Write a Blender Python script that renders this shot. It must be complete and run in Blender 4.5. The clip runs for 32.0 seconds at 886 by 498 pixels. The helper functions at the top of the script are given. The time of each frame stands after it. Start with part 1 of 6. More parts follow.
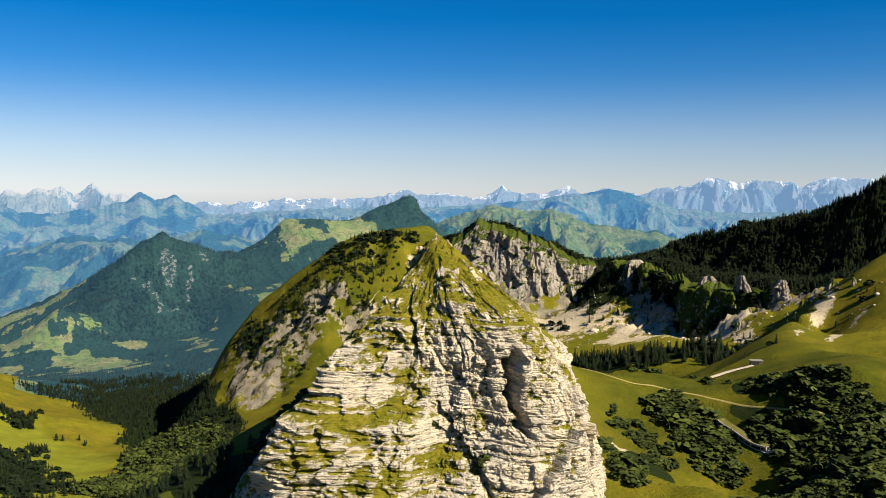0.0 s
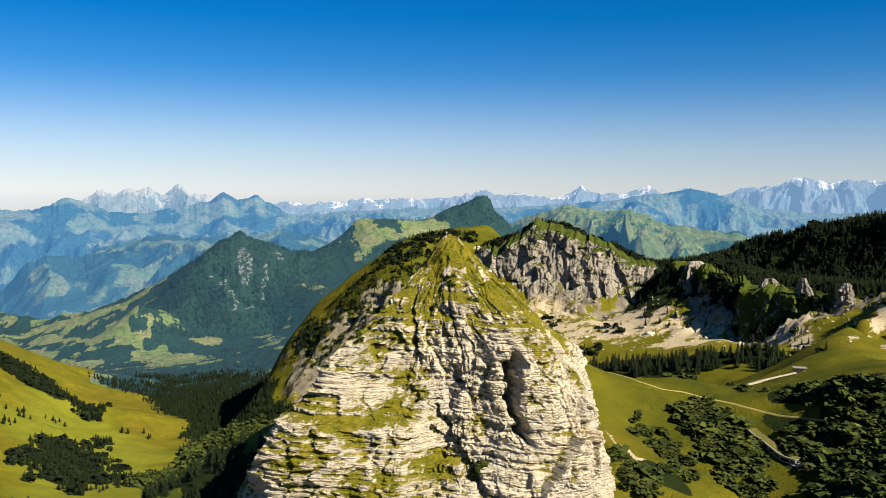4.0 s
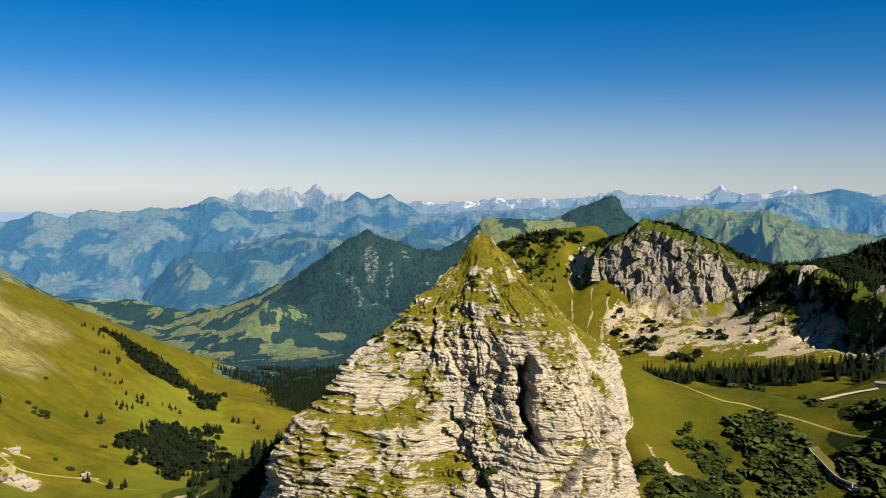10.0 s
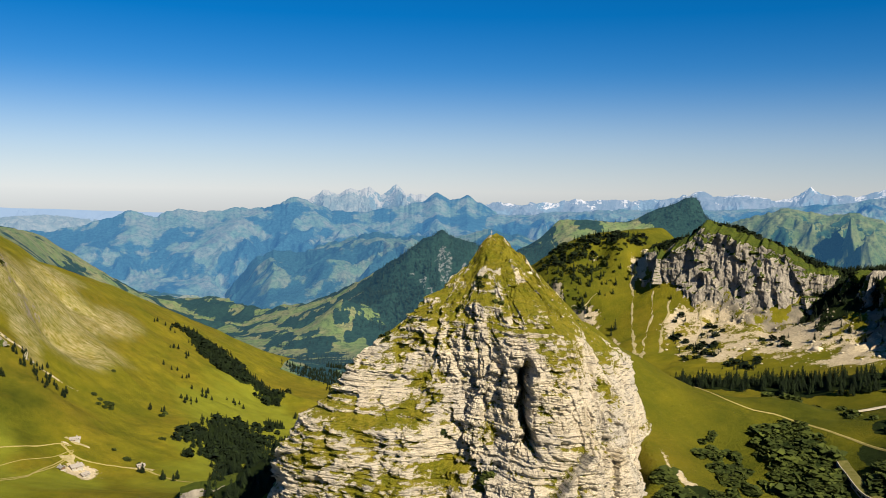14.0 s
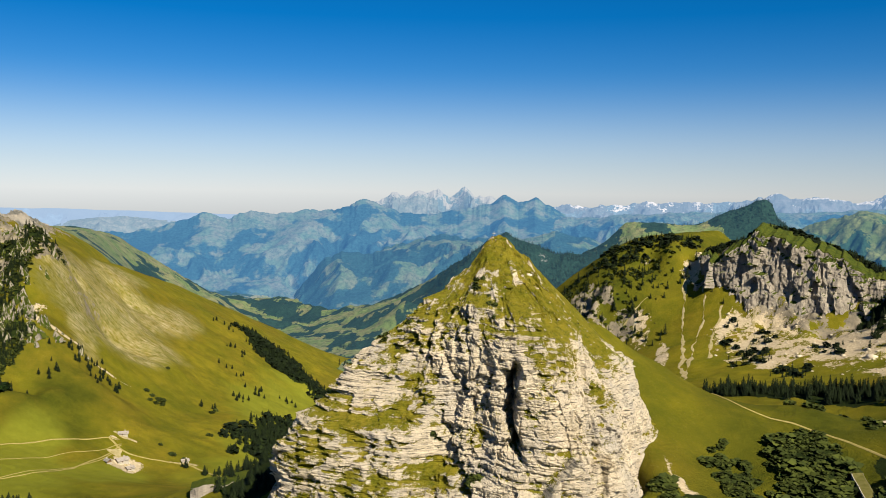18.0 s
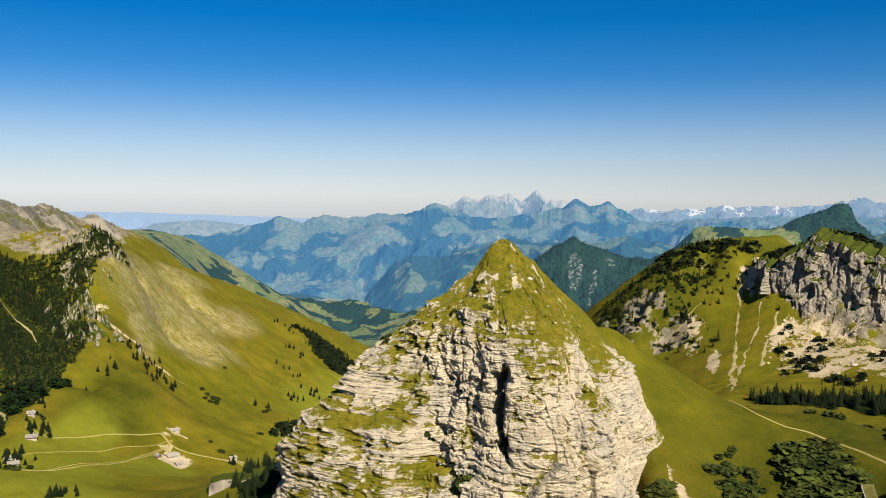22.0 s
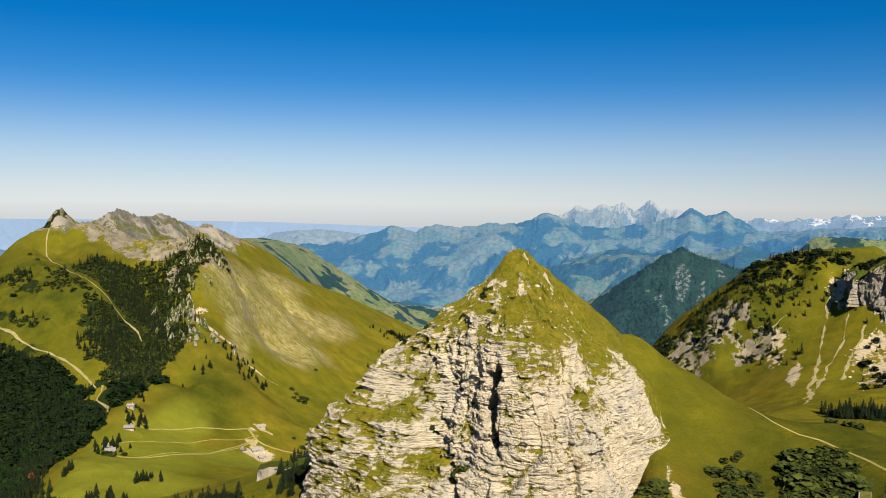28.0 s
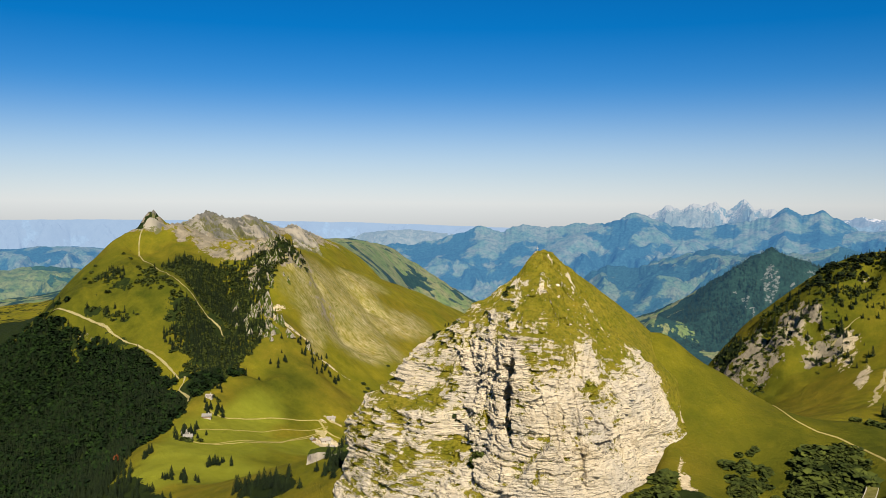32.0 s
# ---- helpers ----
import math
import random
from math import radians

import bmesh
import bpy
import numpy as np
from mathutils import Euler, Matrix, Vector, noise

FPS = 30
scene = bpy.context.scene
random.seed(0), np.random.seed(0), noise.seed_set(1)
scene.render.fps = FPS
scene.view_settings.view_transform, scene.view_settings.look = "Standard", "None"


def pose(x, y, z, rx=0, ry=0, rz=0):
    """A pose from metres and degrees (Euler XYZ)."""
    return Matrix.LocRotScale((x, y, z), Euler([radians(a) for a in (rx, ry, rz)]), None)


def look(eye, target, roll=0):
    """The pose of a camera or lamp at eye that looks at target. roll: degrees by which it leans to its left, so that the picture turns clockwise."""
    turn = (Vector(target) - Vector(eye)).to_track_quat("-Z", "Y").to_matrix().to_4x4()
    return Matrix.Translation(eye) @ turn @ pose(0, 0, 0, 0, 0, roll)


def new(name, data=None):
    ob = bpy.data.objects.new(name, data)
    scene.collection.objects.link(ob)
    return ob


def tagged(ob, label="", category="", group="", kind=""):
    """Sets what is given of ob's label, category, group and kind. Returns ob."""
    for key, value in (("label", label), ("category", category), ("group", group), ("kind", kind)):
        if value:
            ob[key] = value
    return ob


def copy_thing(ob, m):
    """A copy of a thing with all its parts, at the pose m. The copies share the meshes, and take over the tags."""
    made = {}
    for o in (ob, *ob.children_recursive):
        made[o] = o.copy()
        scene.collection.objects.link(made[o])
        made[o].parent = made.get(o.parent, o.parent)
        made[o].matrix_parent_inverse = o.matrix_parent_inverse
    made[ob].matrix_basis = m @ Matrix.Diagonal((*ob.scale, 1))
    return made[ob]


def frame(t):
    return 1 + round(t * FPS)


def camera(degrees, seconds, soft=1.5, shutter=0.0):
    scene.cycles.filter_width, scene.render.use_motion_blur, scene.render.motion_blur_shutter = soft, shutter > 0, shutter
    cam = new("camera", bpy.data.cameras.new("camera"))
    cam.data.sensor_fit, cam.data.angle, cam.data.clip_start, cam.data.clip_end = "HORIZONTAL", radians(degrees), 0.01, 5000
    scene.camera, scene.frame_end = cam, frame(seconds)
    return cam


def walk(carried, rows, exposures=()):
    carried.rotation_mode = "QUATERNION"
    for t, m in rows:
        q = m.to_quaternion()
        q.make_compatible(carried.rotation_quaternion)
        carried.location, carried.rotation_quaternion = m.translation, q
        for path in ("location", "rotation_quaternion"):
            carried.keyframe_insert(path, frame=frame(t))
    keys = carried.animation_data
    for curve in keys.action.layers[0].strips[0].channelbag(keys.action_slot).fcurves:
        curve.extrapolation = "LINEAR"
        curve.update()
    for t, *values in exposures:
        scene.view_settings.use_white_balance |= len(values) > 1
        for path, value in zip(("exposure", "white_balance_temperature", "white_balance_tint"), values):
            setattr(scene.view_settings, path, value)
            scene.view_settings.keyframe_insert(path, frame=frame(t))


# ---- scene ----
cam = camera(53.0, 32.0, 0.9)
PATH = [
    (0, (-144.417, -337.82, 420.735), (-143.628, -335.987, 420.61), 0.5),
    (0.5, (-140.591, -338.149, 420.581), (-139.823, -336.307, 420.456), 0.5),
    (1, (-136.744, -337.979, 420.554), (-135.997, -336.128, 420.429), 0.5),
    (1.5, (-133.069, -338.23, 420.422), (-132.343, -336.37, 420.296), 0.6),
    (2, (-129.666, -338.503, 420.322), (-128.96, -336.636, 420.196), 0.5),
    (2.5, (-125.933, -338.922, 420.293), (-125.25, -337.046, 420.168), 0.5),
    (3, (-122.351, -338.941, 420.201), (-121.689, -337.058, 420.075), 0.5),
    (3.5, (-118.553, -339.224, 419.997), (-117.914, -337.333, 419.871), 0.5),
    (5.5, (-104.431, -340.07, 419.626), (-103.887, -338.15, 419.5), 0.5),
    (6, (-100.782, -340.179, 419.609), (-100.265, -338.252, 419.483), 0.6),
    (6.5, (-97.321, -340.839, 419.626), (-96.832, -338.904, 419.499), 0.6),
    (7, (-93.923, -341.163, 419.589), (-93.459, -339.222, 419.463), 0.6),
    (7.5, (-90.145, -341.259, 419.544), (-89.708, -339.311, 419.417), 0.6),
    (8, (-86.743, -341.089, 419.469), (-86.333, -339.136, 419.342), 0.6),
    (8.5, (-83.372, -341.813, 419.479), (-82.989, -339.854, 419.352), 0.6),
    (9, (-79.913, -342.049, 419.466), (-79.553, -340.086, 419.339), 0.6),
    (9.5, (-76.479, -342.035, 419.508), (-76.14, -340.068, 419.38), 0.7),
    (10, (-73.255, -342.342, 419.472), (-72.943, -340.371, 419.343), 0.6),
    (10.5, (-69.787, -342.936, 419.611), (-69.508, -340.96, 419.482), 0.7),
    (11, (-66.659, -343.356, 419.588), (-66.41, -341.376, 419.459), 0.7),
    (11.5, (-62.92, -343.347, 419.578), (-62.698, -341.363, 419.449), 0.7),
    (12, (-59.691, -343.129, 419.522), (-59.489, -341.143, 419.393), 0.7),
    (12.5, (-56.051, -342.897, 419.413), (-55.869, -340.91, 419.283), 0.7),
    (13, (-52.948, -342.763, 419.397), (-52.785, -340.774, 419.268), 0.7),
    (13.5, (-49.519, -342.792, 419.294), (-49.376, -340.802, 419.165), 0.7),
    (14, (-46.221, -342.517, 419.27), (-46.096, -340.525, 419.141), 0.8),
    (14.5, (-42.691, -342.462, 419.301), (-42.583, -340.47, 419.171), 0.8),
    (16.5, (-29.559, -342.384, 419.304), (-29.53, -340.388, 419.176), 0.8),
    (17, (-26.189, -342.331, 419.233), (-26.184, -340.335, 419.105), 0.8),
    (17.5, (-22.88, -342.382, 419.203), (-22.898, -340.386, 419.076), 0.8),
    (18, (-19.626, -342.3, 419.179), (-19.666, -340.305, 419.053), 0.8),
    (18.5, (-16.405, -342.448, 419.14), (-16.467, -340.453, 419.014), 0.8),
    (19, (-12.971, -342.821, 419.243), (-13.055, -340.827, 419.118), 0.8),
    (19.5, (-9.763, -342.944, 419.201), (-9.869, -340.951, 419.077), 0.8),
    (20, (-6.344, -343.439, 419.39), (-6.473, -341.447, 419.266), 0.8),
    (20.5, (-3.07, -343.894, 419.346), (-3.219, -341.904, 419.223), 0.8),
    (21, (0.384, -343.922, 419.369), (0.213, -341.933, 419.247), 0.8),
    (21.5, (3.601, -344.42, 419.463), (3.41, -342.432, 419.343), 0.8),
    (22, (7.199, -345.078, 419.595), (6.988, -343.093, 419.476), 0.7),
    (22.5, (10.432, -345.846, 419.747), (10.202, -343.863, 419.629), 0.8),
    (23, (13.982, -346.903, 419.919), (13.733, -344.923, 419.803), 0.8),
    (23.5, (17.387, -347.669, 419.906), (17.119, -345.69, 419.792), 0.7),
    (24, (20.978, -349.259, 420.136), (20.688, -347.283, 420.024), 0.7),
    (24.5, (24.449, -350.618, 420.233), (24.14, -348.645, 420.122), 0.7),
    (25, (27.989, -352.122, 420.197), (27.657, -350.153, 420.089), 0.7),
    (25.5, (31.3, -353.302, 420.386), (30.946, -351.336, 420.279), 0.7),
    (27.5, (45.86, -360.847, 420.869), (45.41, -358.901, 420.767), 0.6),
    (28, (49.87, -363.215, 421.258), (49.395, -361.275, 421.157), 0.6),
    (28.5, (53.511, -364.98, 421.714), (53.013, -363.046, 421.613), 0.6),
    (29, (57.458, -366.921, 422.195), (56.937, -364.992, 422.093), 0.6),
    (29.5, (61.023, -369.318, 422.676), (60.471, -367.399, 422.574), 0.5),
    (30, (65.146, -371.761, 423.092), (64.566, -369.85, 422.989), 0.5),
    (30.5, (68.845, -374.186, 423.336), (68.242, -372.281, 423.233), 0.5),
    (31, (72.831, -375.623, 423.57), (72.204, -373.726, 423.467), 0.5),
    (31.5, (76.898, -377.508, 423.56), (76.249, -375.619, 423.457), 0.4),
    (32, (81.483, -378.714, 423.206), (80.809, -376.834, 423.103), 0.4),
]
walk(cam, [(t, look(e, g, r)) for t, e, g, r in PATH], [(0, 1.40, 6450, 16), (3, 1.42, 6450, 16), (6, 1.42, 6450, 16), (7, 1.17, 6450, 16), (8, 1.14, 6450, 16), (14, 1.17, 6450, 16), (25, 1.15, 6450, 16), (32, 1.12, 6450, 16)])

# ---- light ----
SUN_AZ, SUN_EL = 149.0, 38.0     # degrees clockwise from +y, and above the horizon
world = bpy.data.worlds.new("sky")
scene.world = world
world.use_nodes = True
wn = world.node_tree.nodes
sky = wn.new("ShaderNodeTexSky")
sky.sky_type, sky.sun_disc = "NISHITA", False
sky.sun_elevation, sky.sun_rotation = radians(SUN_EL), radians(SUN_AZ)
sky.altitude, sky.air_density, sky.dust_density, sky.ozone_density = 1900, 1.0, 0.1, 3.0
wn["Background"].inputs[1].default_value = 0.05
rich = wn.new("ShaderNodeHueSaturation")
# paler towards the hazy horizon
way = wn.new("ShaderNodeSeparateXYZ")
world.node_tree.links.new(wn.new("ShaderNodeTexCoord").outputs["Generated"], way.inputs[0])
veil = wn.new("ShaderNodeMapRange")
veil.interpolation_type = "SMOOTHSTEP"
for k, v in enumerate((-0.02, 0.14, 0.62, 1.54)):
    veil.inputs[k + 1].default_value = v
world.node_tree.links.new(way.outputs[2], veil.inputs[0])
world.node_tree.links.new(veil.outputs[0], rich.inputs["Saturation"])
world.node_tree.links.new(sky.outputs[0], rich.inputs["Color"])
clear = wn.new("ShaderNodeMix")
clear.data_type, clear.blend_type = "RGBA", "MULTIPLY"
clear.inputs[0].default_value, clear.inputs[7].default_value = 1.0, (0.60, 0.64, 0.71, 1)
world.node_tree.links.new(rich.outputs[0], clear.inputs[6])
world.node_tree.links.new(clear.outputs[2], wn["Background"].inputs[0])
sun = new("sun", bpy.data.lights.new("sun", "SUN"))
sun.data.energy, sun.data.angle, sun.data.color = 5.0, radians(0.53), (1.0, 0.905, 0.66)
sd = Vector((math.sin(radians(SUN_AZ)) * math.cos(radians(SUN_EL)), math.cos(radians(SUN_AZ)) * math.cos(radians(SUN_EL)), math.sin(radians(SUN_EL))))
sun.matrix_world = look(sd * 900 + Vector((0, 0, 400)), (0, 0, 400))


# ---- materials ----
class Nodes:
    """Short hand for building one node material."""

    def __init__(self, name):
        self.mat = bpy.data.materials.new(name)
        self.mat.use_nodes = True
        self.tree = self.mat.node_tree
        self.bsdf = self.tree.nodes["Principled BSDF"]
        self.bsdf.inputs["Specular IOR Level"].default_value = 0.04
        self.pos = self.add("ShaderNodeNewGeometry").outputs["Position"]

    def add(self, kind, **values):
        node = self.tree.nodes.new(kind)
        for key, value in values.items():
            node.inputs[key].default_value = value
        return node

    def link(self, a, b):
        self.tree.links.new(a, b)

    def noise(self, scale, detail=6.0, rough=0.6, stretch=(1, 1, 1), lo=0.35, hi=0.65, distort=0.0):
        m = self.add("ShaderNodeMapping")
        m.inputs["Scale"].default_value = stretch
        self.link(self.pos, m.inputs["Vector"])
        n = self.add("ShaderNodeTexNoise", Scale=scale, Detail=detail, Roughness=rough, Distortion=distort)
        self.link(m.outputs[0], n.inputs["Vector"])
        r = self.add("ShaderNodeMapRange")
        r.inputs[1].default_value, r.inputs[2].default_value = lo, hi
        self.link(n.outputs["Fac"], r.inputs[0])
        return r.outputs[0]

    def mix(self, fac, a, b):
        n = self.tree.nodes.new("ShaderNodeMix")
        n.data_type = "RGBA"
        for socket, v in ((n.inputs[0], fac), (n.inputs[6], a), (n.inputs[7], b)):
            if isinstance(v, (tuple, list)):
                socket.default_value = (*v, 1)[:4]
            elif isinstance(v, (int, float)):
                socket.default_value = v
            else:
                self.link(v, socket)
        return n.outputs[2]

    def math(self, op, a, b=0.0, clamp=False):
        n = self.tree.nodes.new("ShaderNodeMath")
        n.operation, n.use_clamp = op, clamp
        for socket, v in ((n.inputs[0], a), (n.inputs[1], b)):
            if isinstance(v, (int, float)):
                socket.default_value = v
            else:
                self.link(v, socket)
        return n.outputs[0]

    def mask(self, name):
        a = self.tree.nodes.new("ShaderNodeAttribute")
        a.attribute_name = name
        return a.outputs["Fac"]

    def done(self, color, rough=0.9, bump=None, strength=0.5, distance=0.3, glow=None, amount=0.0):
        if isinstance(color, tuple):
            self.bsdf.inputs["Base Color"].default_value = (*color, 1)
        else:
            self.link(color, self.bsdf.inputs["Base Color"])
        self.bsdf.inputs["Roughness"].default_value = rough
        if bump is not None:
            b = self.add("ShaderNodeBump", Strength=strength, Distance=distance)
            self.link(bump, b.inputs["Height"])
            self.link(b.outputs[0], self.bsdf.inputs["Normal"])
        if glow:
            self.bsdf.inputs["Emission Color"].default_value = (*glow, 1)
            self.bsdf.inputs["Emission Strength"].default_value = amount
        return self.mat


def mat_ground():
    m = Nodes("alpine ground")
    grass = m.mix(m.noise(0.02, 5), (0.100, 0.100, 0.006), (0.160, 0.136, 0.009))
    grass = m.mix(m.math("MULTIPLY", m.noise(0.009, 6, 0.65, lo=0.47, hi=0.60), 0.5), grass, (0.125, 0.090, 0.010))
    grass = m.mix(m.math("MULTIPLY", m.noise(0.9, 6, 0.7, lo=0.56, hi=0.70), 0.55), grass, (0.22, 0.185, 0.05))
    grass = m.mix(m.noise(0.07, 9, 0.72, (1, 1, 0.4), lo=0.4, hi=0.8), grass, (0.048, 0.060, 0.005))
    lush = m.mix(m.noise(0.05, 8, 0.7), (0.030, 0.041, 0.004), (0.066, 0.068, 0.006))
    grass = m.mix(m.math("MULTIPLY", m.mask("lush"), m.noise(0.03, 8, 0.75, lo=0.15, hi=0.55)), grass, lush)
    dry = m.mix(m.noise(0.06, 7), (0.24, 0.21, 0.09), (0.44, 0.385, 0.25))
    grass = m.mix(m.math("MULTIPLY", m.mask("dry"), m.noise(0.34, 10, 0.8, (0.25, 1, 0.5), lo=0.40, hi=0.72)), grass, dry)
    hay = m.mix(m.noise(0.06, 8, 0.7), (0.170, 0.185, 0.018), (0.125, 0.138, 0.012))
    grass = m.mix(m.math("MULTIPLY", m.mask("hay"), 0.8), grass, hay)
    rock = m.mix(m.noise(0.12, 10, 0.7), (0.235, 0.205, 0.155), (0.11, 0.10, 0.08))
    c = m.mix(m.math("GREATER_THAN", m.math("ADD", m.mask("rock"), m.noise(0.08, 9, 0.75, lo=0.1, hi=0.9)), 1.0), grass, rock)
    scree = m.mix(m.noise(0.5, 6), (0.47, 0.395, 0.28), (0.30, 0.255, 0.175))
    c = m.mix(m.math("GREATER_THAN", m.math("ADD", m.mask("scree"), m.noise(0.06, 11, 0.8, lo=0.25, hi=0.75)), 1.0), c, scree)
    # near-black floor under the woods; the forest's shade is in this colour
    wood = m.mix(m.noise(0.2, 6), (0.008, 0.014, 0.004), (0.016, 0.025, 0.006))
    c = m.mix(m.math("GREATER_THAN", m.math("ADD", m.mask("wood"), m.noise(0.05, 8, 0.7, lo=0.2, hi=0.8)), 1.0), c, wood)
    return m.done(c, 0.95, m.noise(0.6, 9, 0.75), 0.7, 0.8)


def mat_rock():
    m = Nodes("limestone and turf")
    part_ = m.add("ShaderNodeSeparateXYZ")
    m.link(m.pos, part_.inputs[0])
    course = m.add("ShaderNodeCombineXYZ")
    for k, f in ((0, 0.07), (1, 0.07)):
        m.link(m.math("MULTIPLY", part_.outputs[k], f), course.inputs[k])
    m.link(m.mask("bed"), course.inputs[2])

    def strata(scale, detail, rough, lo, hi):
        n = m.add("ShaderNodeTexNoise", Scale=scale, Detail=detail, Roughness=rough)
        m.link(course.outputs[0], n.inputs["Vector"])
        r = m.add("ShaderNodeMapRange")
        r.inputs[1].default_value, r.inputs[2].default_value = lo, hi
        m.link(n.outputs["Fac"], r.inputs[0])
        return r.outputs[0]

    lime = m.mix(m.noise(0.07, 9, 0.7), (0.80, 0.70, 0.535), (0.66, 0.585, 0.47))
    lime = m.mix(m.math("MULTIPLY", m.noise(0.045, 6, 0.65, lo=0.49, hi=0.64), 0.6), lime, (0.50, 0.475, 0.44))
    lime = m.mix(m.math("MULTIPLY", strata(0.9, 8, 0.7, 0.50, 0.68), 0.5), lime, (0.42, 0.375, 0.30))
    lime = m.mix(m.math("MULTIPLY", m.noise(0.3, 8, 0.7, (1, 1, 0.14), 0.55, 0.70), 0.6), lime, (0.30, 0.285, 0.265))
    lime = m.mix(m.math("MULTIPLY", strata(2.6, 5, 0.65, 0.57, 0.60), 0.9), lime, (0.13, 0.12, 0.10))
    lime = m.mix(m.math("MULTIPLY", m.noise(0.7, 10, 0.8, (1, 1, 0.6), 0.575, 0.63), 0.85), lime, (0.15, 0.14, 0.12))
    lime = m.mix(m.math("MULTIPLY", m.noise(0.11, 7, 0.7, (1, 1, 0.5), 0.55, 0.70), 0.6), lime, (0.40, 0.31, 0.17))
    turf = m.mix(m.noise(0.10, 8, 0.7), (0.175, 0.172, 0.012), (0.275, 0.228, 0.024))
    turf = m.mix(m.noise(0.5, 9, 0.75, lo=0.46, hi=0.70), turf, (0.06, 0.078, 0.007))
    turf = m.mix(m.math("MULTIPLY", m.noise(1.1, 6, 0.7, lo=0.60, hi=0.72), 0.8), turf, (0.34, 0.30, 0.16))
    c = m.mix(m.math("GREATER_THAN", m.math("ADD", m.mask("turf"), m.noise(0.35, 12, 0.85, (0.8, 0.8, 1.6), lo=0.34, hi=0.66)), 1.0), lime, turf)
    relief = m.math("ADD", m.noise(0.8, 12, 0.8, (0.6, 0.6, 1.6)), m.math("MULTIPLY", strata(1.8, 8, 0.75, 0.35, 0.65), 0.8))
    return m.done(c, 0.92, relief, 1.0, 0.7)


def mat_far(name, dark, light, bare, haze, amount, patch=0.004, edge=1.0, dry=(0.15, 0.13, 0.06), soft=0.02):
    """Distant slopes: dark woods by the wood mask, meadows in two colours, bare rock by the rock mask; air haze painted
    as even emission.
    """
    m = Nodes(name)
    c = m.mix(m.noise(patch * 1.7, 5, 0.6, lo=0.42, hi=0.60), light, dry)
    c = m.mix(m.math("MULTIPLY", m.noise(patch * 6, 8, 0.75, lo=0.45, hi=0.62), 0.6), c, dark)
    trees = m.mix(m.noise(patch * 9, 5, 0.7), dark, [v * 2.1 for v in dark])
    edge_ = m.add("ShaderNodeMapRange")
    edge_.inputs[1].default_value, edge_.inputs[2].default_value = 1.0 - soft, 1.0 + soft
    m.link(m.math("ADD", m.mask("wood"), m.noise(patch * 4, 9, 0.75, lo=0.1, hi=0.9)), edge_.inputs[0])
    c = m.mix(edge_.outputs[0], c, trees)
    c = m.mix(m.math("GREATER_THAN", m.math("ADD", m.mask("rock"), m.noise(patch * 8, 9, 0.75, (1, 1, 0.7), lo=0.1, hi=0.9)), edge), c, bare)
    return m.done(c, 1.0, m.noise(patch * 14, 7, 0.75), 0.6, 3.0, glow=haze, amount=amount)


GROUND, ROCK = mat_ground(), mat_rock()
# air haze, painted into far materials as a blue emission
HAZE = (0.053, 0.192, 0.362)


# ---- mesh helpers ----
def grid_mesh(name, X, Y, Z, material, masks=None, smooth=True, closed=False):
    """A sheet through the points of three arrays of one shape."""
    r, c = X.shape
    me = bpy.data.meshes.new(name)
    me.vertices.add(r * c)
    me.vertices.foreach_set("co", np.stack([X, Y, Z], -1).astype(np.float32).ravel())
    i = np.arange(r * c).reshape(r, c)
    if closed:
        i = np.concatenate([i, i[:, :1]], 1)
    q = np.stack([i[:-1, :-1], i[:-1, 1:], i[1:, 1:], i[1:, :-1]], -1).reshape(-1, 4)
    me.loops.add(q.size)
    me.loops.foreach_set("vertex_index", q.astype(np.int32).ravel())
    me.polygons.add(len(q))
    me.polygons.foreach_set("loop_start", np.arange(0, q.size, 4, dtype=np.int32))
    me.polygons.foreach_set("use_smooth", np.full(len(q), smooth))
    for key, values in (masks or {}).items():
        me.attributes.new(key, "FLOAT", "POINT").data.foreach_set("value", values.astype(np.float32).ravel())
    me.update(calc_edges=True)
    me.validate()
    me.materials.append(material)
    return new(name, me)


def smooth01(a, b, v):
    t = np.clip((v - a) / (b - a), 0, 1)
    return t * t * (3 - 2 * t)


def value_noise(X, Y, seed):
    """Smooth noise in -1..1 on a lattice of whole numbers."""
    rng = np.random.RandomState(seed)
    table = rng.rand(256, 256) * 2 - 1
    xi, yi = np.floor(X).astype(int), np.floor(Y).astype(int)
    u, v = X - xi, Y - yi
    u, v = u * u * (3 - 2 * u), v * v * (3 - 2 * v)
    a, b = table[xi % 256, yi % 256], table[(xi + 1) % 256, yi % 256]
    c, d = table[xi % 256, (yi + 1) % 256], table[(xi + 1) % 256, (yi + 1) % 256]
    return (a * (1 - u) + b * u) * (1 - v) + (c * (1 - u) + d * u) * v


def fbm(X, Y, size, octaves, seed, gain=0.5, ridged=False):
    total, amp = 0.0 * X, 1.0
    for k in range(octaves):
        n = value_noise(X / size + 17.3 * k, Y / size - 9.1 * k, seed + k)
        total = total + amp * ((1 - 2 * np.abs(n)) if ridged else n)
        amp, size = amp * gain, size * 0.5
    return total


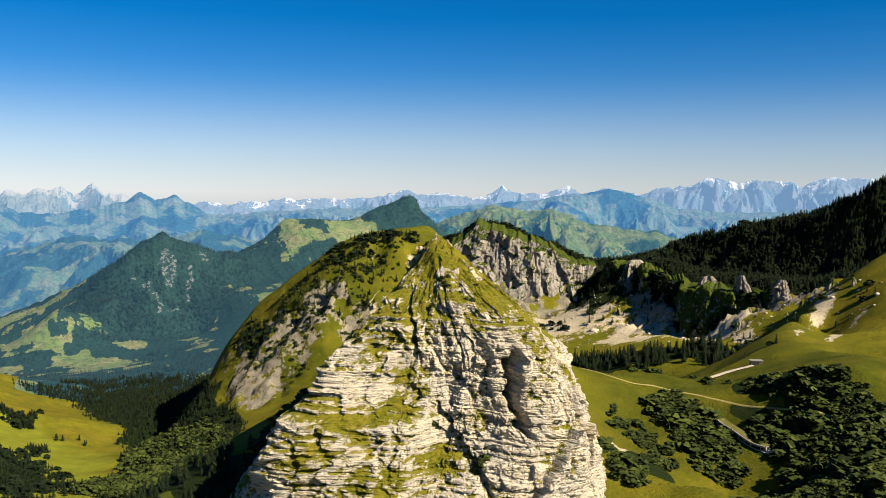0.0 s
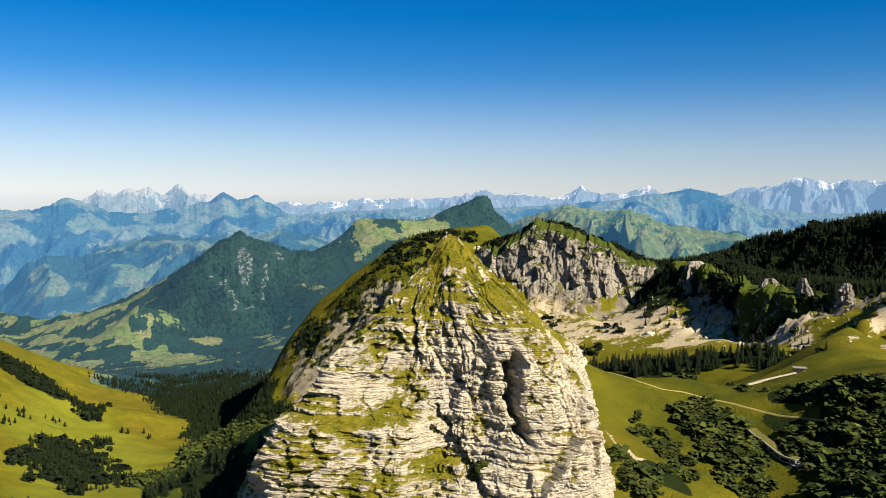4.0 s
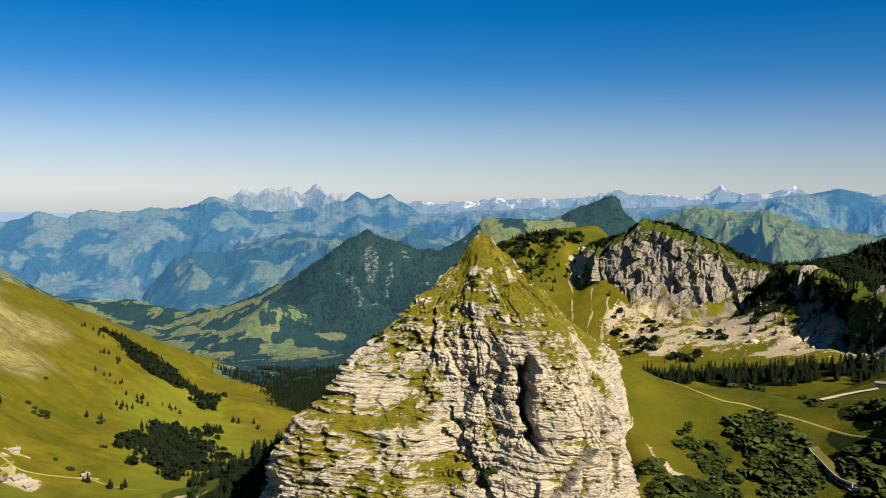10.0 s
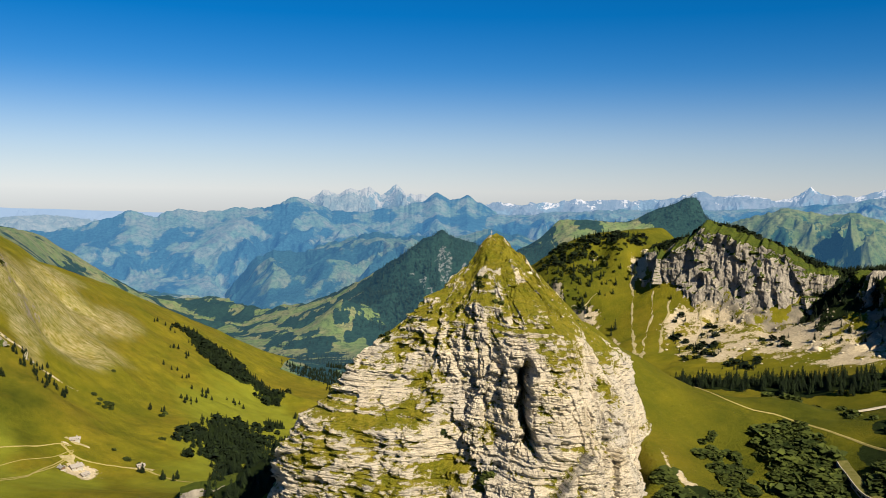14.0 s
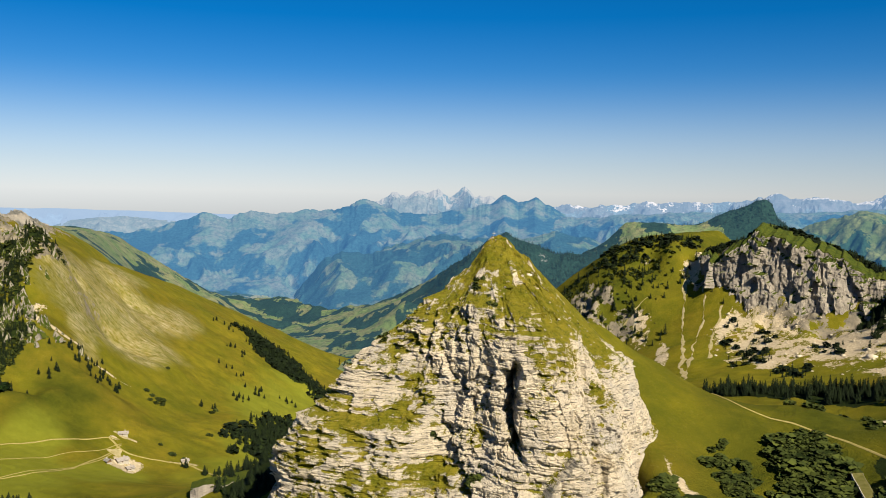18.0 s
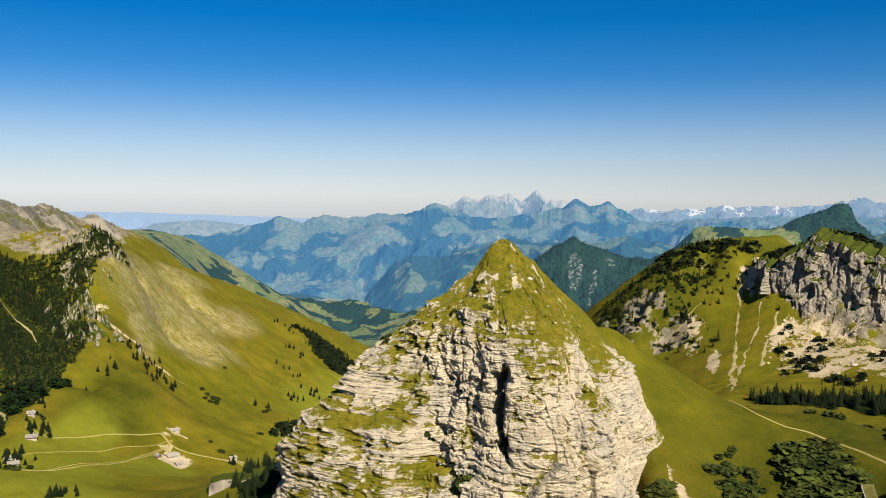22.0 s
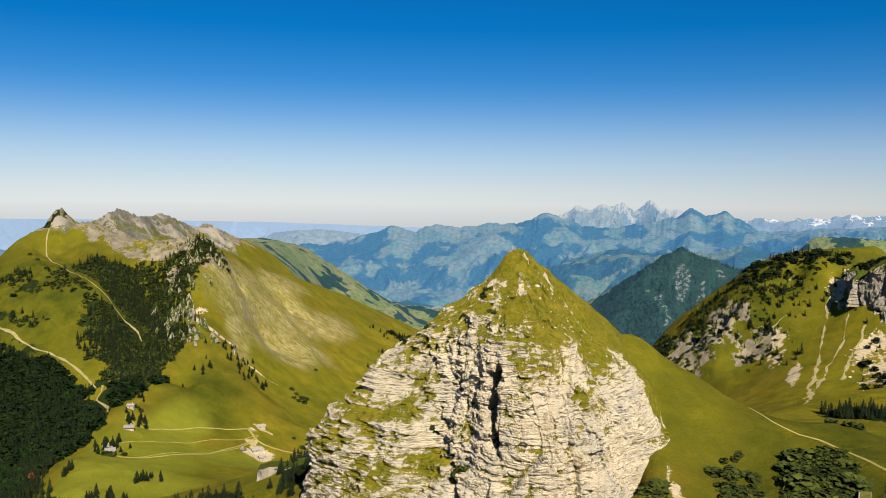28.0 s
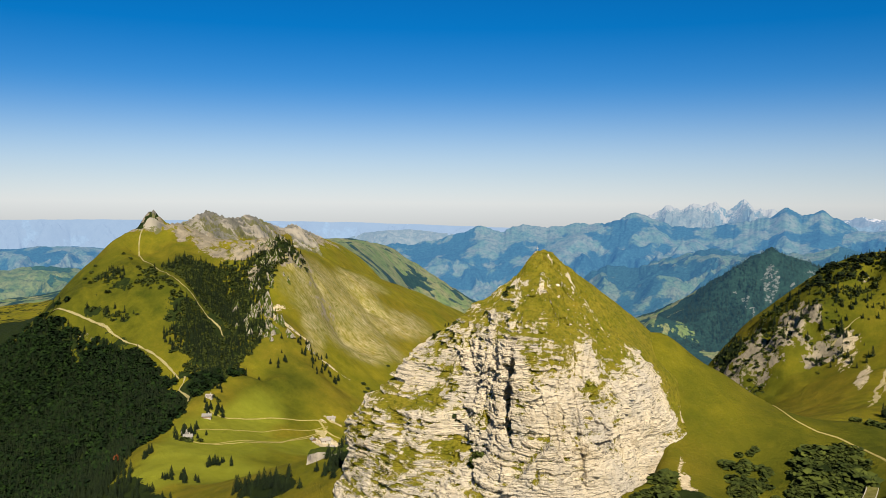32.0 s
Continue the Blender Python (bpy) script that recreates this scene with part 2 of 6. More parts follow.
# ---- the lie of the land: crests, slopes and valley lines, each from end to end ----
LAND = dict(
    left_crest=[(-660, 395, 308), (-645, 412, 328), (-629, 432, 349), (-641, 489, 378), (-643, 536, 396), (-642, 554, 411), (-642, 576, 384), (-646, 618, 378), (-698, 755, 396), (-709, 814, 387), (-721, 890, 391), (-738, 997, 376), (-752, 1104, 370), (-818, 1405, 334), (-1001, 2199, 271)],
    left_spur=[(-607, 663, 375), (-513, 569, 371), (-450, 536, 379), (-470, 606, 365), (-495, 783, 332), (-496, 1017, 282), (-441, 1135, 230), (-360, 1201, 181), (-271, 1211, 139)],
    left_rocks=[(-438, 485, 353), (-414, 434, 307), (-393, 410, 310), (-353, 396, 276)],
    left_face=[(-413, 706, 293), (-411, 698, 281), (-319, 565, 240), (-316, 409, 239), (-260, 589, 197), (-380, 551, 264), (-406, 545, 317)],
    left_low=[(-226, 513, 197), (-182, 527, 168), (-166, 639, 157), (-202, 817, 151), (-131, 972, 123), (-77, 774, 136), (-209, 778, 173)],
    meadow=[(-322, 184, 244), (-340, 231, 247), (-355, 255, 257), (-339, 251, 243), (-284, 326, 227), (-261, 293, 214), (-354, 336, 255), (-350, 315, 263), (-312, 413, 254)],
    meadow_rim=[(-335, 142, 247), (-263, 79, 246), (-240, 119, 240), (-120, 21, 297), (-149, 256, 215), (-207, 265, 213)],
    trail_spur=[(-616, 493, 361), (-489, 398, 339), (-447, 401, 297), (-403, 288, 265), (-410, 300, 258)],
    wood_gully=[(-468, 474, 314), (-421, 380, 286), (-390, 298, 264)],
    wood_low=[(-536, 302, 238), (-441, 195, 199), (-690, 360, 240), (-476, 308, 272), (-581, 279, 207), (-469, 165, 191), (-409, 224, 245), (-760, 349, 200), (-570, 206, 182), (-400, 60, 170), (-300, -40, 190)],
    trail_line=[(-604, 352, 309), (-551, 343, 297), (-500, 330, 285), (-463, 320, 278), (-431, 306, 266), (-405, 290, 264), (-396, 270, 256), (-381, 261, 253)],
    valley=[(-93, 472, 168), (-54, 623, 159), (-16, 699, 148), (-40, 1125, 107), (-41, 975, 121)],
    fields=[(16, 1499, 82), (-22, 1379, 100), (181, 1409, 132), (-118, 2066, 142), (-60, 1800, 105), (-150, 1650, 80), (-200, 1420, 84)],
    left_behind=[(-560, 1260, 180), (-480, 1330, 120), (-380, 1380, 84), (-270, 1420, 72), (-620, 1600, 90), (-400, 1700, 50), (-740, 1900, 70), (-250, 1900, 45), (-500, 2200, 30)],
    spur_crest=[(282, 697, 380), (208, 618, 367), (149, 647, 356), (106, 687, 321), (71, 712, 290), (33, 722, 240), (-11, 685, 177)],
    spur_face=[(184, 623, 341), (222, 613, 354), (212, 572, 321), (119, 583, 310), (67, 630, 267), (203, 500, 287), (171, 467, 271), (-13, 627, 194), (37, 585, 228), (104, 580, 289)],
    bowl=[(255, 455, 291), (298, 401, 299), (319, 321, 307), (317, 338, 303), (329, 257, 304), (286, 93, 316), (315, 167, 320), (220, 223, 286), (240, 161, 294), (109, 331, 262)],
    cliff_foot=[(224, 552, 324), (232, 528, 315), (248, 506, 307), (273, 480, 305), (297, 458, 304), (323, 440, 305), (342, 436, 311)],
    cliff_brink=[(238, 592, 360), (250, 574, 362), (281, 560, 384), (306, 538, 382), (328, 515, 372), (351, 494, 360), (368, 480, 350)],
    cliff_top=[(241, 611, 360), (307, 675, 352), (360, 654, 340), (372, 566, 345), (388, 503, 342)],
    corner_foot=[(341, 397, 329), (335, 347, 319), (327, 300, 312), (316, 262, 306), (312, 237, 307), (326, 208, 318)],
    corner_brink=[(392, 420, 352), (388, 375, 352), (390, 340, 346), (392, 305, 343), (394, 275, 345), (388, 245, 344), (382, 222, 344), (392, 190, 348)],
    dark_crest=[(477, 444, 372), (508, 392, 385), (523, 337, 389), (537, 295, 406), (557, 257, 437)],
    right_slope=[(304, 90, 333), (163, -61, 348), (174, 3, 336), (374, 157, 349), (374, 100, 382), (312, 45, 349), (237, 5, 334)],
    saddle=[(40, 40, 362), (55, 36, 352), (68, 40, 347), (81, 37, 339), (94, 36, 334), (110, 35, 331), (125, 33, 329), (140, 31, 326), (152, 30, 324), (162, 24, 328)],
    saddle_back=[(30, 90, 338), (62, 85, 320), (94, 78, 309), (125, 80, 303), (155, 78, 303), (190, 70, 308), (130, 130, 292), (180, 120, 297), (90, 150, 290)],
    saddle_face=[(104, 14, 332), (83, -11, 323), (80, -17, 321), (118, -34, 320), (117, -64, 319), (155, -88, 332), (99, -136, 326), (78, -116, 320), (56, -70, 317)],
    gorge_hill=[(100, 2169, 299), (-13, 2058, 223), (-152, 1827, 156), (200, 2213, 273), (336, 2247, 228), (144, 1747, 92)],
    wood_ridge=[(336, 2323, 243), (366, 2264, 252), (460, 2264, 328), (556, 2264, 334), (662, 2264, 337), (698, 2264, 355), (743, 2264, 372), (806, 2264, 394), (852, 2264, 408), (880, 2264, 408), (893, 2264, 355), (908, 2264, 312), (935, 2264, 250)],
    ridge_slopes=[(700, 2150, 300), (800, 2140, 316), (870, 2150, 340), (450, 2120, 280), (570, 2100, 292), (600, 2400, 270), (800, 2400, 290), (880, 2380, 280), (460, 2400, 270), (640, 1980, 240), (820, 1990, 230)],
    low_front=[(123, -113, 325), (77, -92, 300), (48, -135, 290), (-9, -164, 275), (-75, -144, 274), (-122, -81, 275), (-9, -303, 249), (-191, -230, 245), (188, -232, 301), (-8, -439, 232), (-365, -311, 227)],
    tooth_back=[(10, 30, 360), (-40, 60, 330), (-90, 70, 300), (-60, 140, 270), (20, 130, 290), (0, 260, 225), (90, 230, 275)],
    behind_crest=[(-760, 500, 270), (-700, 545, 335), (-705, 625, 345), (-770, 770, 360), (-800, 900, 350), (-830, 1110, 328), (-800, 700, 320), (-900, 1400, 285), (-860, 1000, 290), (-1000, 1500, 230)],
    hollow=[(-590, 790, 338), (-610, 960, 312), (-620, 1150, 280)],
    gorge_right=[(320, 2000, 190), (220, 1850, 170), (290, 1650, 165)],
    behind_cliff=[(330, 800, 262), (500, 750, 230), (650, 600, 250), (600, 900, 180), (450, 1100, 190), (800, 800, 200), (300, 1000, 220), (700, 1250, 220), (440, 600, 300), (560, 500, 320), (650, 400, 340), (900, 500, 220)],
    crest_foot=[(462, 400, 342), (470, 350, 343), (484, 300, 346), (500, 250, 354), (516, 200, 364)],
    far_floor=[(-300, 1900, 60), (-600, 2400, 30), (200, 2700, 60), (-1500, 2500, 60), (950, 2700, 120), (1800, 1800, 150), (-300, 3300, 0), (1500, 3300, 60), (-1800, 3800, 0), (-3200, 2500, 0), (-3000, 0, 60), (-2500, -2500, 60), (2600, -2500, 200), (0, -2500, 60), (3200, 1500, 100), (2500, 4200, 50), (0, 4700, 0), (-3500, 4200, 0), (4500, -100, 100), (4500, 4500, 60), (-4500, 4600, 0), (-4600, -4600, 40), (4600, -4600, 150)],
)


def land_points(step=35.0):
    pts = []
    for name, line in LAND.items():
        line = np.array(line, float)
        pts.extend(line)
        if name in ("far_floor", "behind_cliff", "low_front", "fields", "saddle_back", "left_behind", "ridge_slopes", "gorge_hill", "wood_low"):
            continue
        for a, b in zip(line, line[1:]):
            n = int(np.hypot(*(b - a)[:2]) // step)
            pts.extend(a + (b - a) * k / (n + 1) for k in range(1, n + 1))
    kept = []
    for p in pts:
        if all((p[0] - q[0]) ** 2 + (p[1] - q[1]) ** 2 > 36 for q in kept):
            kept.append(p)
    return np.array(kept)


KNOTS = land_points()


def solve_land(P, soft=6.0):
    d = np.sqrt((P[:, None, 0] - P[None, :, 0]) ** 2 + (P[:, None, 1] - P[None, :, 1]) ** 2 + soft * soft)
    n = len(P)
    A = np.zeros((n + 1, n + 1))
    A[:n, :n], A[:n, n], A[n, :n] = -d, 1, 1
    A[:n, :n] += np.eye(n) * 0.5
    return np.linalg.solve(A, np.append(P[:, 2], 0))


WEIGHTS = solve_land(KNOTS)


def land(X, Y, soft=6.0):
    """Height of the land before its small relief."""
    shape = np.shape(X)
    x, y = np.ravel(X).astype(float), np.ravel(Y).astype(float)
    z = np.empty(len(x))
    for s in range(0, len(x), 20000):
        d = np.sqrt((x[s:s + 20000, None] - KNOTS[None, :, 0]) ** 2 + (y[s:s + 20000, None] - KNOTS[None, :, 1]) ** 2 + soft * soft)
        z[s:s + 20000] = WEIGHTS[-1] - d @ WEIGHTS[:-1]
    return z.reshape(shape)


def lines(lo, hi, step, far_lo, far_hi, grow=1.03):
    """Grid lines, even between lo and hi and wider and wider out to the far ends."""
    v = list(np.arange(lo, hi + step, step))
    s = step
    while v[-1] < far_hi:
        s *= grow
        v.append(v[-1] + s)
    s = step
    while v[0] > far_lo:
        s *= grow
        v.insert(0, v[0] - s)
    return np.array(v)


# ---- where things grow: round patches of the plan as (x, y, half width, half depth, turn in degrees) ----
WOODS = [(-600, 298, 70, 42, -8), (-690, 325, 60, 52, -10), (-515, 285, 55, 34, -12), (-462, 262, 40, 38, -20), (-760, 360, 70, 60, 0), (-425, 185, 62, 85, 0), (-392, 105, 55, 60, 0), (-345, 45, 55, 60, 30), (-640, 230, 120, 90, 0), (330, 610, 70, 60, 0), (420, 560, 70, 80, 0), (400, 480, 50, 45, 0), (460, 480, 60, 60, 0), (430, 400, 110, 110, 0), (470, 250, 110, 110, 0), (520, 150, 110, 90, 0), (380, 610, 90, 70, 0),
         (-188, 478, 26, 96, 5), (-252, 850, 34, 110, 38), (-170, 640, 12, 16, 0), 
         (-500, 170, 120, 130, 20), (-420, 30, 110, 110, 30), (-505, 472, 30, 22, 0), (-394, 372, 10, 40, 0), (-386, 322, 12, 40, 8), (-382, 268, 11, 36, 8), (-374, 226, 9, 36, 4), (-378, 188, 20, 42, 5), (-366, 142, 22, 32, 20), (-346, 96, 26, 30, 30), (-430, 352, 12, 26, 0), (-446, 384, 20, 28, 0), (-412, 352, 12, 30, 0), (-540, 353, 30, 7, 0), (-470, 440, 26, 40, 0), (-440, 470, 16, 40, -10), (-430, 440, 20, 30, -20), (-150, 0, 38, 11, -38), (-270, 30, 36, 50, 30), (-480, 468, 38, 38, 0), (-442, 428, 36, 48, -20), (-411, 372, 20, 46, -20), (-403, 318, 17, 38, -20), (-466, 378, 24, 36, 0), (-430, 365, 28, 38, 0), (-575, 400, 36, 9, -25), (-528, 458, 32, 30, 0), (-456, 408, 30, 36, 0), (-382, 282, 12, 42, -20), (-540, 265, 90, 55, 20), (-455, 500, 16, 60, -20), (-640, 310, 60, 50, 20), (-700, 262, 110, 90, 0), (-735, 330, 60, 50, 0),
         (-60, 360, 60, 130, 15), (-24, 560, 36, 140, 0), (-28, 230, 45, 70, 0), (20, 250, 50, 60, 0),
         (212, 290, 20, 62, 41), (262, 208, 20, 58, 35), (288, 150, 14, 40, 20), (108, -26, 12, 17, 0), (104, -46, 11, 12, 0), (126, -68, 14, 22, 0), (148, -72, 13, 26, 0), (131, -42, 6, 14, 0), (154, -34, 9, 20, 25), (100, -110, 30, 26, 0), (62, -62, 9, 14, 0),
         (10, 960, 60, 150, 0), (-70, 1190, 70, 40, 0), (120, 1250, 100, 120, 0), (95, 2060, 190, 250, 0), (90, 1860, 170, 150, 0), (-20, 1960, 130, 130, 0), (-40, 1250, 90, 50, 0), (-150, 1250, 60, 50, 0), (-98, 20, 22, 40, 0), (310, 2120, 90, 120, 0), (800, 2225, 105, 75, 15), (880, 2190, 50, 90, 0), (560, 2290, 130, 16, 0), (520, 2050, 60, 22, 0), (-46, 500, 40, 130, 6), (-66, 930, 56, 130, 6), (-48, 740, 36, 110, 0), (-130, 1060, 70, 60, 0), (-40, 1110, 80, 60, 0), (-250, 1330, 90, 40, 0), (0, 1400, 60, 35, 0), (-120, 1330, 50, 25, 0), (60, 1560, 50, 30, 0), (-60, 1750, 60, 25, 0), (-220, 1650, 70, 30, 0), (-78, 280, 18, 100, 0),
         (52, 650, 14, 34, 0), (170, 700, 50, 14, -20), (470, 400, 80, 80, 0), (525, 320, 75, 95, 0), (570, 230, 80, 90, 0), (600, 180, 80, 80, 0), (480, 300, 60, 60, 0), (640, 120, 90, 90, 0), (386, 320, 20, 110, 0), (400, 300, 25, 50, 0), (430, 330, 45, 70, 0), (420, 250, 35, 60, 0), (-170, 1490, 50, 25, 0), (-330, 1520, 90, 40, 0), (300, 1330, 100, 70, 0), (-420, 1350, 90, 160, 0), (-1100, 500, 400, 500, 0)]
DRY = [(-405, 600, 50, 120, 5), (-360, 560, 40, 80, 0), (-432, 700, 26, 110, 10), (-398, 650, 42, 90, 0), (-372, 720, 26, 60, 0), (-398, 530, 12, 60, 8), (-370, 470, 14, 50, 30), (430, 2290, 240, 110, 10), (-60, 1640, 60, 30, 0)]
# mown hay meadows round the chalets
HAY = [(-185, 600, 70, 170, 10), (-160, 420, 60, 110, 0), (-150, 290, 60, 60, 0), (-300, 195, 42, 70, 20), (-275, 120, 40, 50, 20), (-318, 262, 22, 50, 15), (-262, 245, 26, 46, 0)]
LUSH = [(-530, 410, 120, 100, 0), (-620, 400, 80, 80, 0), (150, -40, 90, 90, 0), (110, 600, 110, 70, 15), (190, 130, 80, 70, 0), (-330, 330, 30, 60, 0), (255, 665, 60, 45, 0)]
SCREE = [(168, 478, 6, 34, -12), (160, 556, 5, 20, -20), (50, -9, 1.6, 11, 0), (224, 592, 14, 26, 15), (250, 430, 40, 60, 0), (290, 380, 45, 70, 0), (312, 300, 30, 60, 0), (242, 480, 25, 40, 0), (322, 200, 18, 40, -20), (270, 66, 30, 5, 33), (320, 102, 28, 7, 27), (270, 44, 36, 4, 33), (315, 68, 18, 5, 10), (300, 395, 34, 85, 25), (268, 468, 22, 45, 30), (322, 290, 22, 70, 0), (330, 235, 16, 50, 0), (310, 168, 12, 38, -10), (237, 603, 10, 24, 0), (165, 545, 8, 24, -20), (58, -46, 3.6, 24, 16),
         (-405, 440, 10, 30, -30), (-372, 420, 3, 34, -50), (-330, 440, 2.5, 26, -50), (-262, 294, 16, 14, 0), (-284, 326, 7, 5, 0)]
CRAGS = [(62, 625, 26, 60, 25), (105, 585, 40, 30, 20), (40, 570, 30, 36, 0), (262, 545, 20, 45, 20), (290, 470, 20, 55, 25), (345, 440, 40, 25, 0), (345, 320, 22, 60, 0), (345, 215, 22, 45, 0), (385, 420, 30, 50, 0), (-445, 505, 18, 45, -20), (-480, 560, 60, 50, 0), (-640, 600, 70, 90, 0), (-700, 800, 50, 150, 0), (-735, 1050, 50, 200, 0),
         (90, 600, 40, 22, 20), (50, 600, 40, 40, 0), (140, 560, 30, 16, 10), (500, 380, 70, 120, 0), (560, 260, 60, 80, 0), (105, 2020, 26, 120, 0), (60, 1930, 14, 90, 20), (150, 1960, 12, 80, -10), (20, 2010, 10, 60, 20), (200, 2100, 30, 40, 0), (90, 1850, 40, 16, 0), (375, 180, 25, 40, 0)]


def patches(X, Y, spots, edge=0.35):
    """1 inside any of the patches, falling to 0 round their rims."""
    m = np.zeros(np.shape(X))
    wob = fbm(X, Y, 38, 3, 77) * 0.22
    for x, y, a, b, turn in spots:
        c, s = math.cos(radians(turn)), math.sin(radians(turn))
        u, v = (X - x) * c + (Y - y) * s, -(X - x) * s + (Y - y) * c
        m = np.maximum(m, 1 - smooth01(1 - edge, 1 + edge, np.sqrt((u / a) ** 2 + (v / b) ** 2) + wob))
    return m


def ground_height(X, Y):
    """The land with its relief; crags get steps and ribs."""
    Z = land(X, Y)
    far = np.hypot(X, Y - 300)
    near = 1 - smooth01(900, 2500, far)
    Z = Z + fbm(X, Y, 45, 5, 3) * 2.0 * near + (fbm(X, Y, 300, 5, 11) * 14 + (fbm(X, Y, 110, 5, 13, 0.55, True) - 0.6) * 9) * (1 - near) * smooth01(700, 1500, far)
    crag = patches(X, Y, CRAGS)
    Z = Z + crag * near * ((fbm(X, Y, 30, 5, 21, 0.6, True) - 0.9) * 4.5 + (fbm(X + 0.4 * Y, Y * 0.35, 9, 3, 31, 0.6, True) - 0.7) * 2.5)
    west = patches(X, Y, [(75, 610, 75, 80, 15)])
    Z = Z + west * (fbm(X * 0.8 + Y * 0.6, (Y * 0.8 - X * 0.6) * 0.22, 16, 4, 33, 0.55, True) - 0.6) * 5.0
    hill = patches(X, Y, [(110, 2060, 200, 190, 0), (30, 1930, 120, 120, 0)], 0.5)
    Z = Z + hill * ((fbm(X * 0.8 + 0.5 * Y, Y * 0.6 - X * 0.5, 120, 5, 39, 0.55, True) - 0.75) * 13 + fbm(X, Y, 40, 3, 40) * 5)
    face = patches(X, Y, [(-520, 420, 120, 95, -30)], 0.5)
    Z = Z + face * ((fbm((X + Y) * 0.7, (X - Y) * 0.16, 34, 4, 35, 0.55, True) - 0.6) * 5.5)
    dip = patches(X, Y, [(-410, 620, 90, 190, 8)], 0.5)
    Z = Z + dip * 0.6 * ((fbm(X * 0.5 + Y * 0.85, (X * 0.85 - Y * 0.5) * 0.12, 14, 4, 37, 0.6, True) - 0.6) * 1.3)
    wood = patches(X, Y, WOODS)
    tooth_in = 1 - smooth01(28, 50, np.hypot(X, Y + 30))
    return Z - 60 * tooth_in, crag, wood


gx, gy = lines(-720, 480, 3.2, -4700, 4700), lines(-140, 760, 3.2, -4700, 4750)
gy = np.sort(np.concatenate([gy[(gy < 2180) | (gy > 2300)], np.arange(2184, 2300, 11.0)]))
X, Y = np.meshgrid(gx, gy)
Z, crag, wood = ground_height(X, Y)
dy_, dx_ = np.gradient(Z, gy, gx)
slope = np.hypot(dx_, dy_)
far = np.hypot(X, Y - 300)
rock = np.maximum(smooth01(0.95, 1.8, slope) * 0.45, crag * 0.56)
rock = np.maximum(rock, patches(X, Y, [(-560, 560, 95, 45, -22), (-500, 520, 50, 22, 0), (-470, 548, 36, 26, 0)], 0.5) * (0.60 + 0.16 * fbm((X + Y) * 0.7, (X - Y) * 0.12, 14, 3, 36)))
far_wood = smooth01(1200, 1700, far) * 0.45
masks = dict(hay=patches(X, Y, HAY, 0.3), lush=patches(X, Y, LUSH, 0.6), rock=rock, dry=patches(X, Y, DRY), scree=patches(X, Y, SCREE, 0.7) * (0.62 + 0.22 * fbm(X, Y, 30, 4, 94)), wood=np.maximum(wood * (0.9 - 0.42 * patches(X, Y, [(-480, 420, 130, 110, 0)], 0.6)) + fbm(X, Y, 22, 4, 93) * 0.25 * (wood > 0.02), far_wood))
cut0, cut, side = int(np.searchsorted(gy, 1010)), int(np.searchsorted(gy, 1330)), int(np.searchsorted(gx, -210))


def sheet(name, material, rows, cols, layers):
    """One piece of the land's sheet."""
    return grid_mesh(name, X[rows, cols], Y[rows, cols], Z[rows, cols], material, {k: v[rows, cols] for k, v in layers.items()})


every = slice(None)
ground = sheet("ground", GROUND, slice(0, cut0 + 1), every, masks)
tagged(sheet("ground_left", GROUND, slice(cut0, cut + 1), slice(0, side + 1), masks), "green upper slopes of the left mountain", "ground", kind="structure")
tagged(ground, "green alpine meadow slopes with crags, scree and woods", "ground", kind="structure")
# the valley's air haze is a weak even blue emission in its material
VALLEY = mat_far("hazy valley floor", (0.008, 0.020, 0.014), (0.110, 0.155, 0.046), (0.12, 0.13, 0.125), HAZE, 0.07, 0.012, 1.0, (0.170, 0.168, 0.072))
cut2 = int(np.searchsorted(gy, 2800))
# hay meadows in the valley, the rest is wooded
FIELDS = [(-82, 1560, 46, 110, 10), (-61, 1440, 52, 60, 0), (-113, 1945, 22, 34, 0), (-820, 1500, 260, 260, 0), (-950, 1950, 260, 320, 0), (-124, 1340, 34, 40, 0), (25, 1285, 22, 22, 0), (-215, 1440, 50, 34, 0), (-285, 1480, 60, 40, 0), (-150, 1720, 26, 30, 0), (80, 1300, 26, 14, 0), (-20, 1340, 20, 16, 0),
          (540, 2170, 170, 110, 0), (430, 2200, 90, 90, 0), (-420, 1900, 120, 60, 0), (-160, 1260, 36, 26, 0), (-300, 2200, 140, 70, 0), (-60, 2500, 120, 60, 0)]
open_land = patches(X, Y, FIELDS, 0.25)
fields = fbm(X, Y * 0.7, 60, 5, 91, 0.65)
valley_wood = np.clip(np.maximum(0.70 + fields * 0.85 - 0.60 * open_land + 0.25 * smooth01(-40, 60, X) * smooth01(600, 300, X) - 0.14 * smooth01(95, 55, Z), wood * 0.95 * (1 - 0.75 * patches(X, Y, FIELDS[:3]))), 0, 1)
layers = dict(rock=0.47 * crag, wood=valley_wood)
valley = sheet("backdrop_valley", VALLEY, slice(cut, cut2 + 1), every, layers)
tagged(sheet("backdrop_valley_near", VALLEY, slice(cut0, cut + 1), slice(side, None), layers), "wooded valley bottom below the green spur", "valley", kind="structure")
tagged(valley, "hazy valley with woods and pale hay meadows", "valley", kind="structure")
# stronger blue emission paints thicker haze over the far plain
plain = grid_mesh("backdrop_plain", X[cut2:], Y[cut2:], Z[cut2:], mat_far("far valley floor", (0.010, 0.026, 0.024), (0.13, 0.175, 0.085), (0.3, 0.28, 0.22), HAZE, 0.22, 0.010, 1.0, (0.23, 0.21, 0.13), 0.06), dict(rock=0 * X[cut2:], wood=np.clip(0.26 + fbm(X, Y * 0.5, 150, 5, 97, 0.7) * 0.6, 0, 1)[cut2:]))
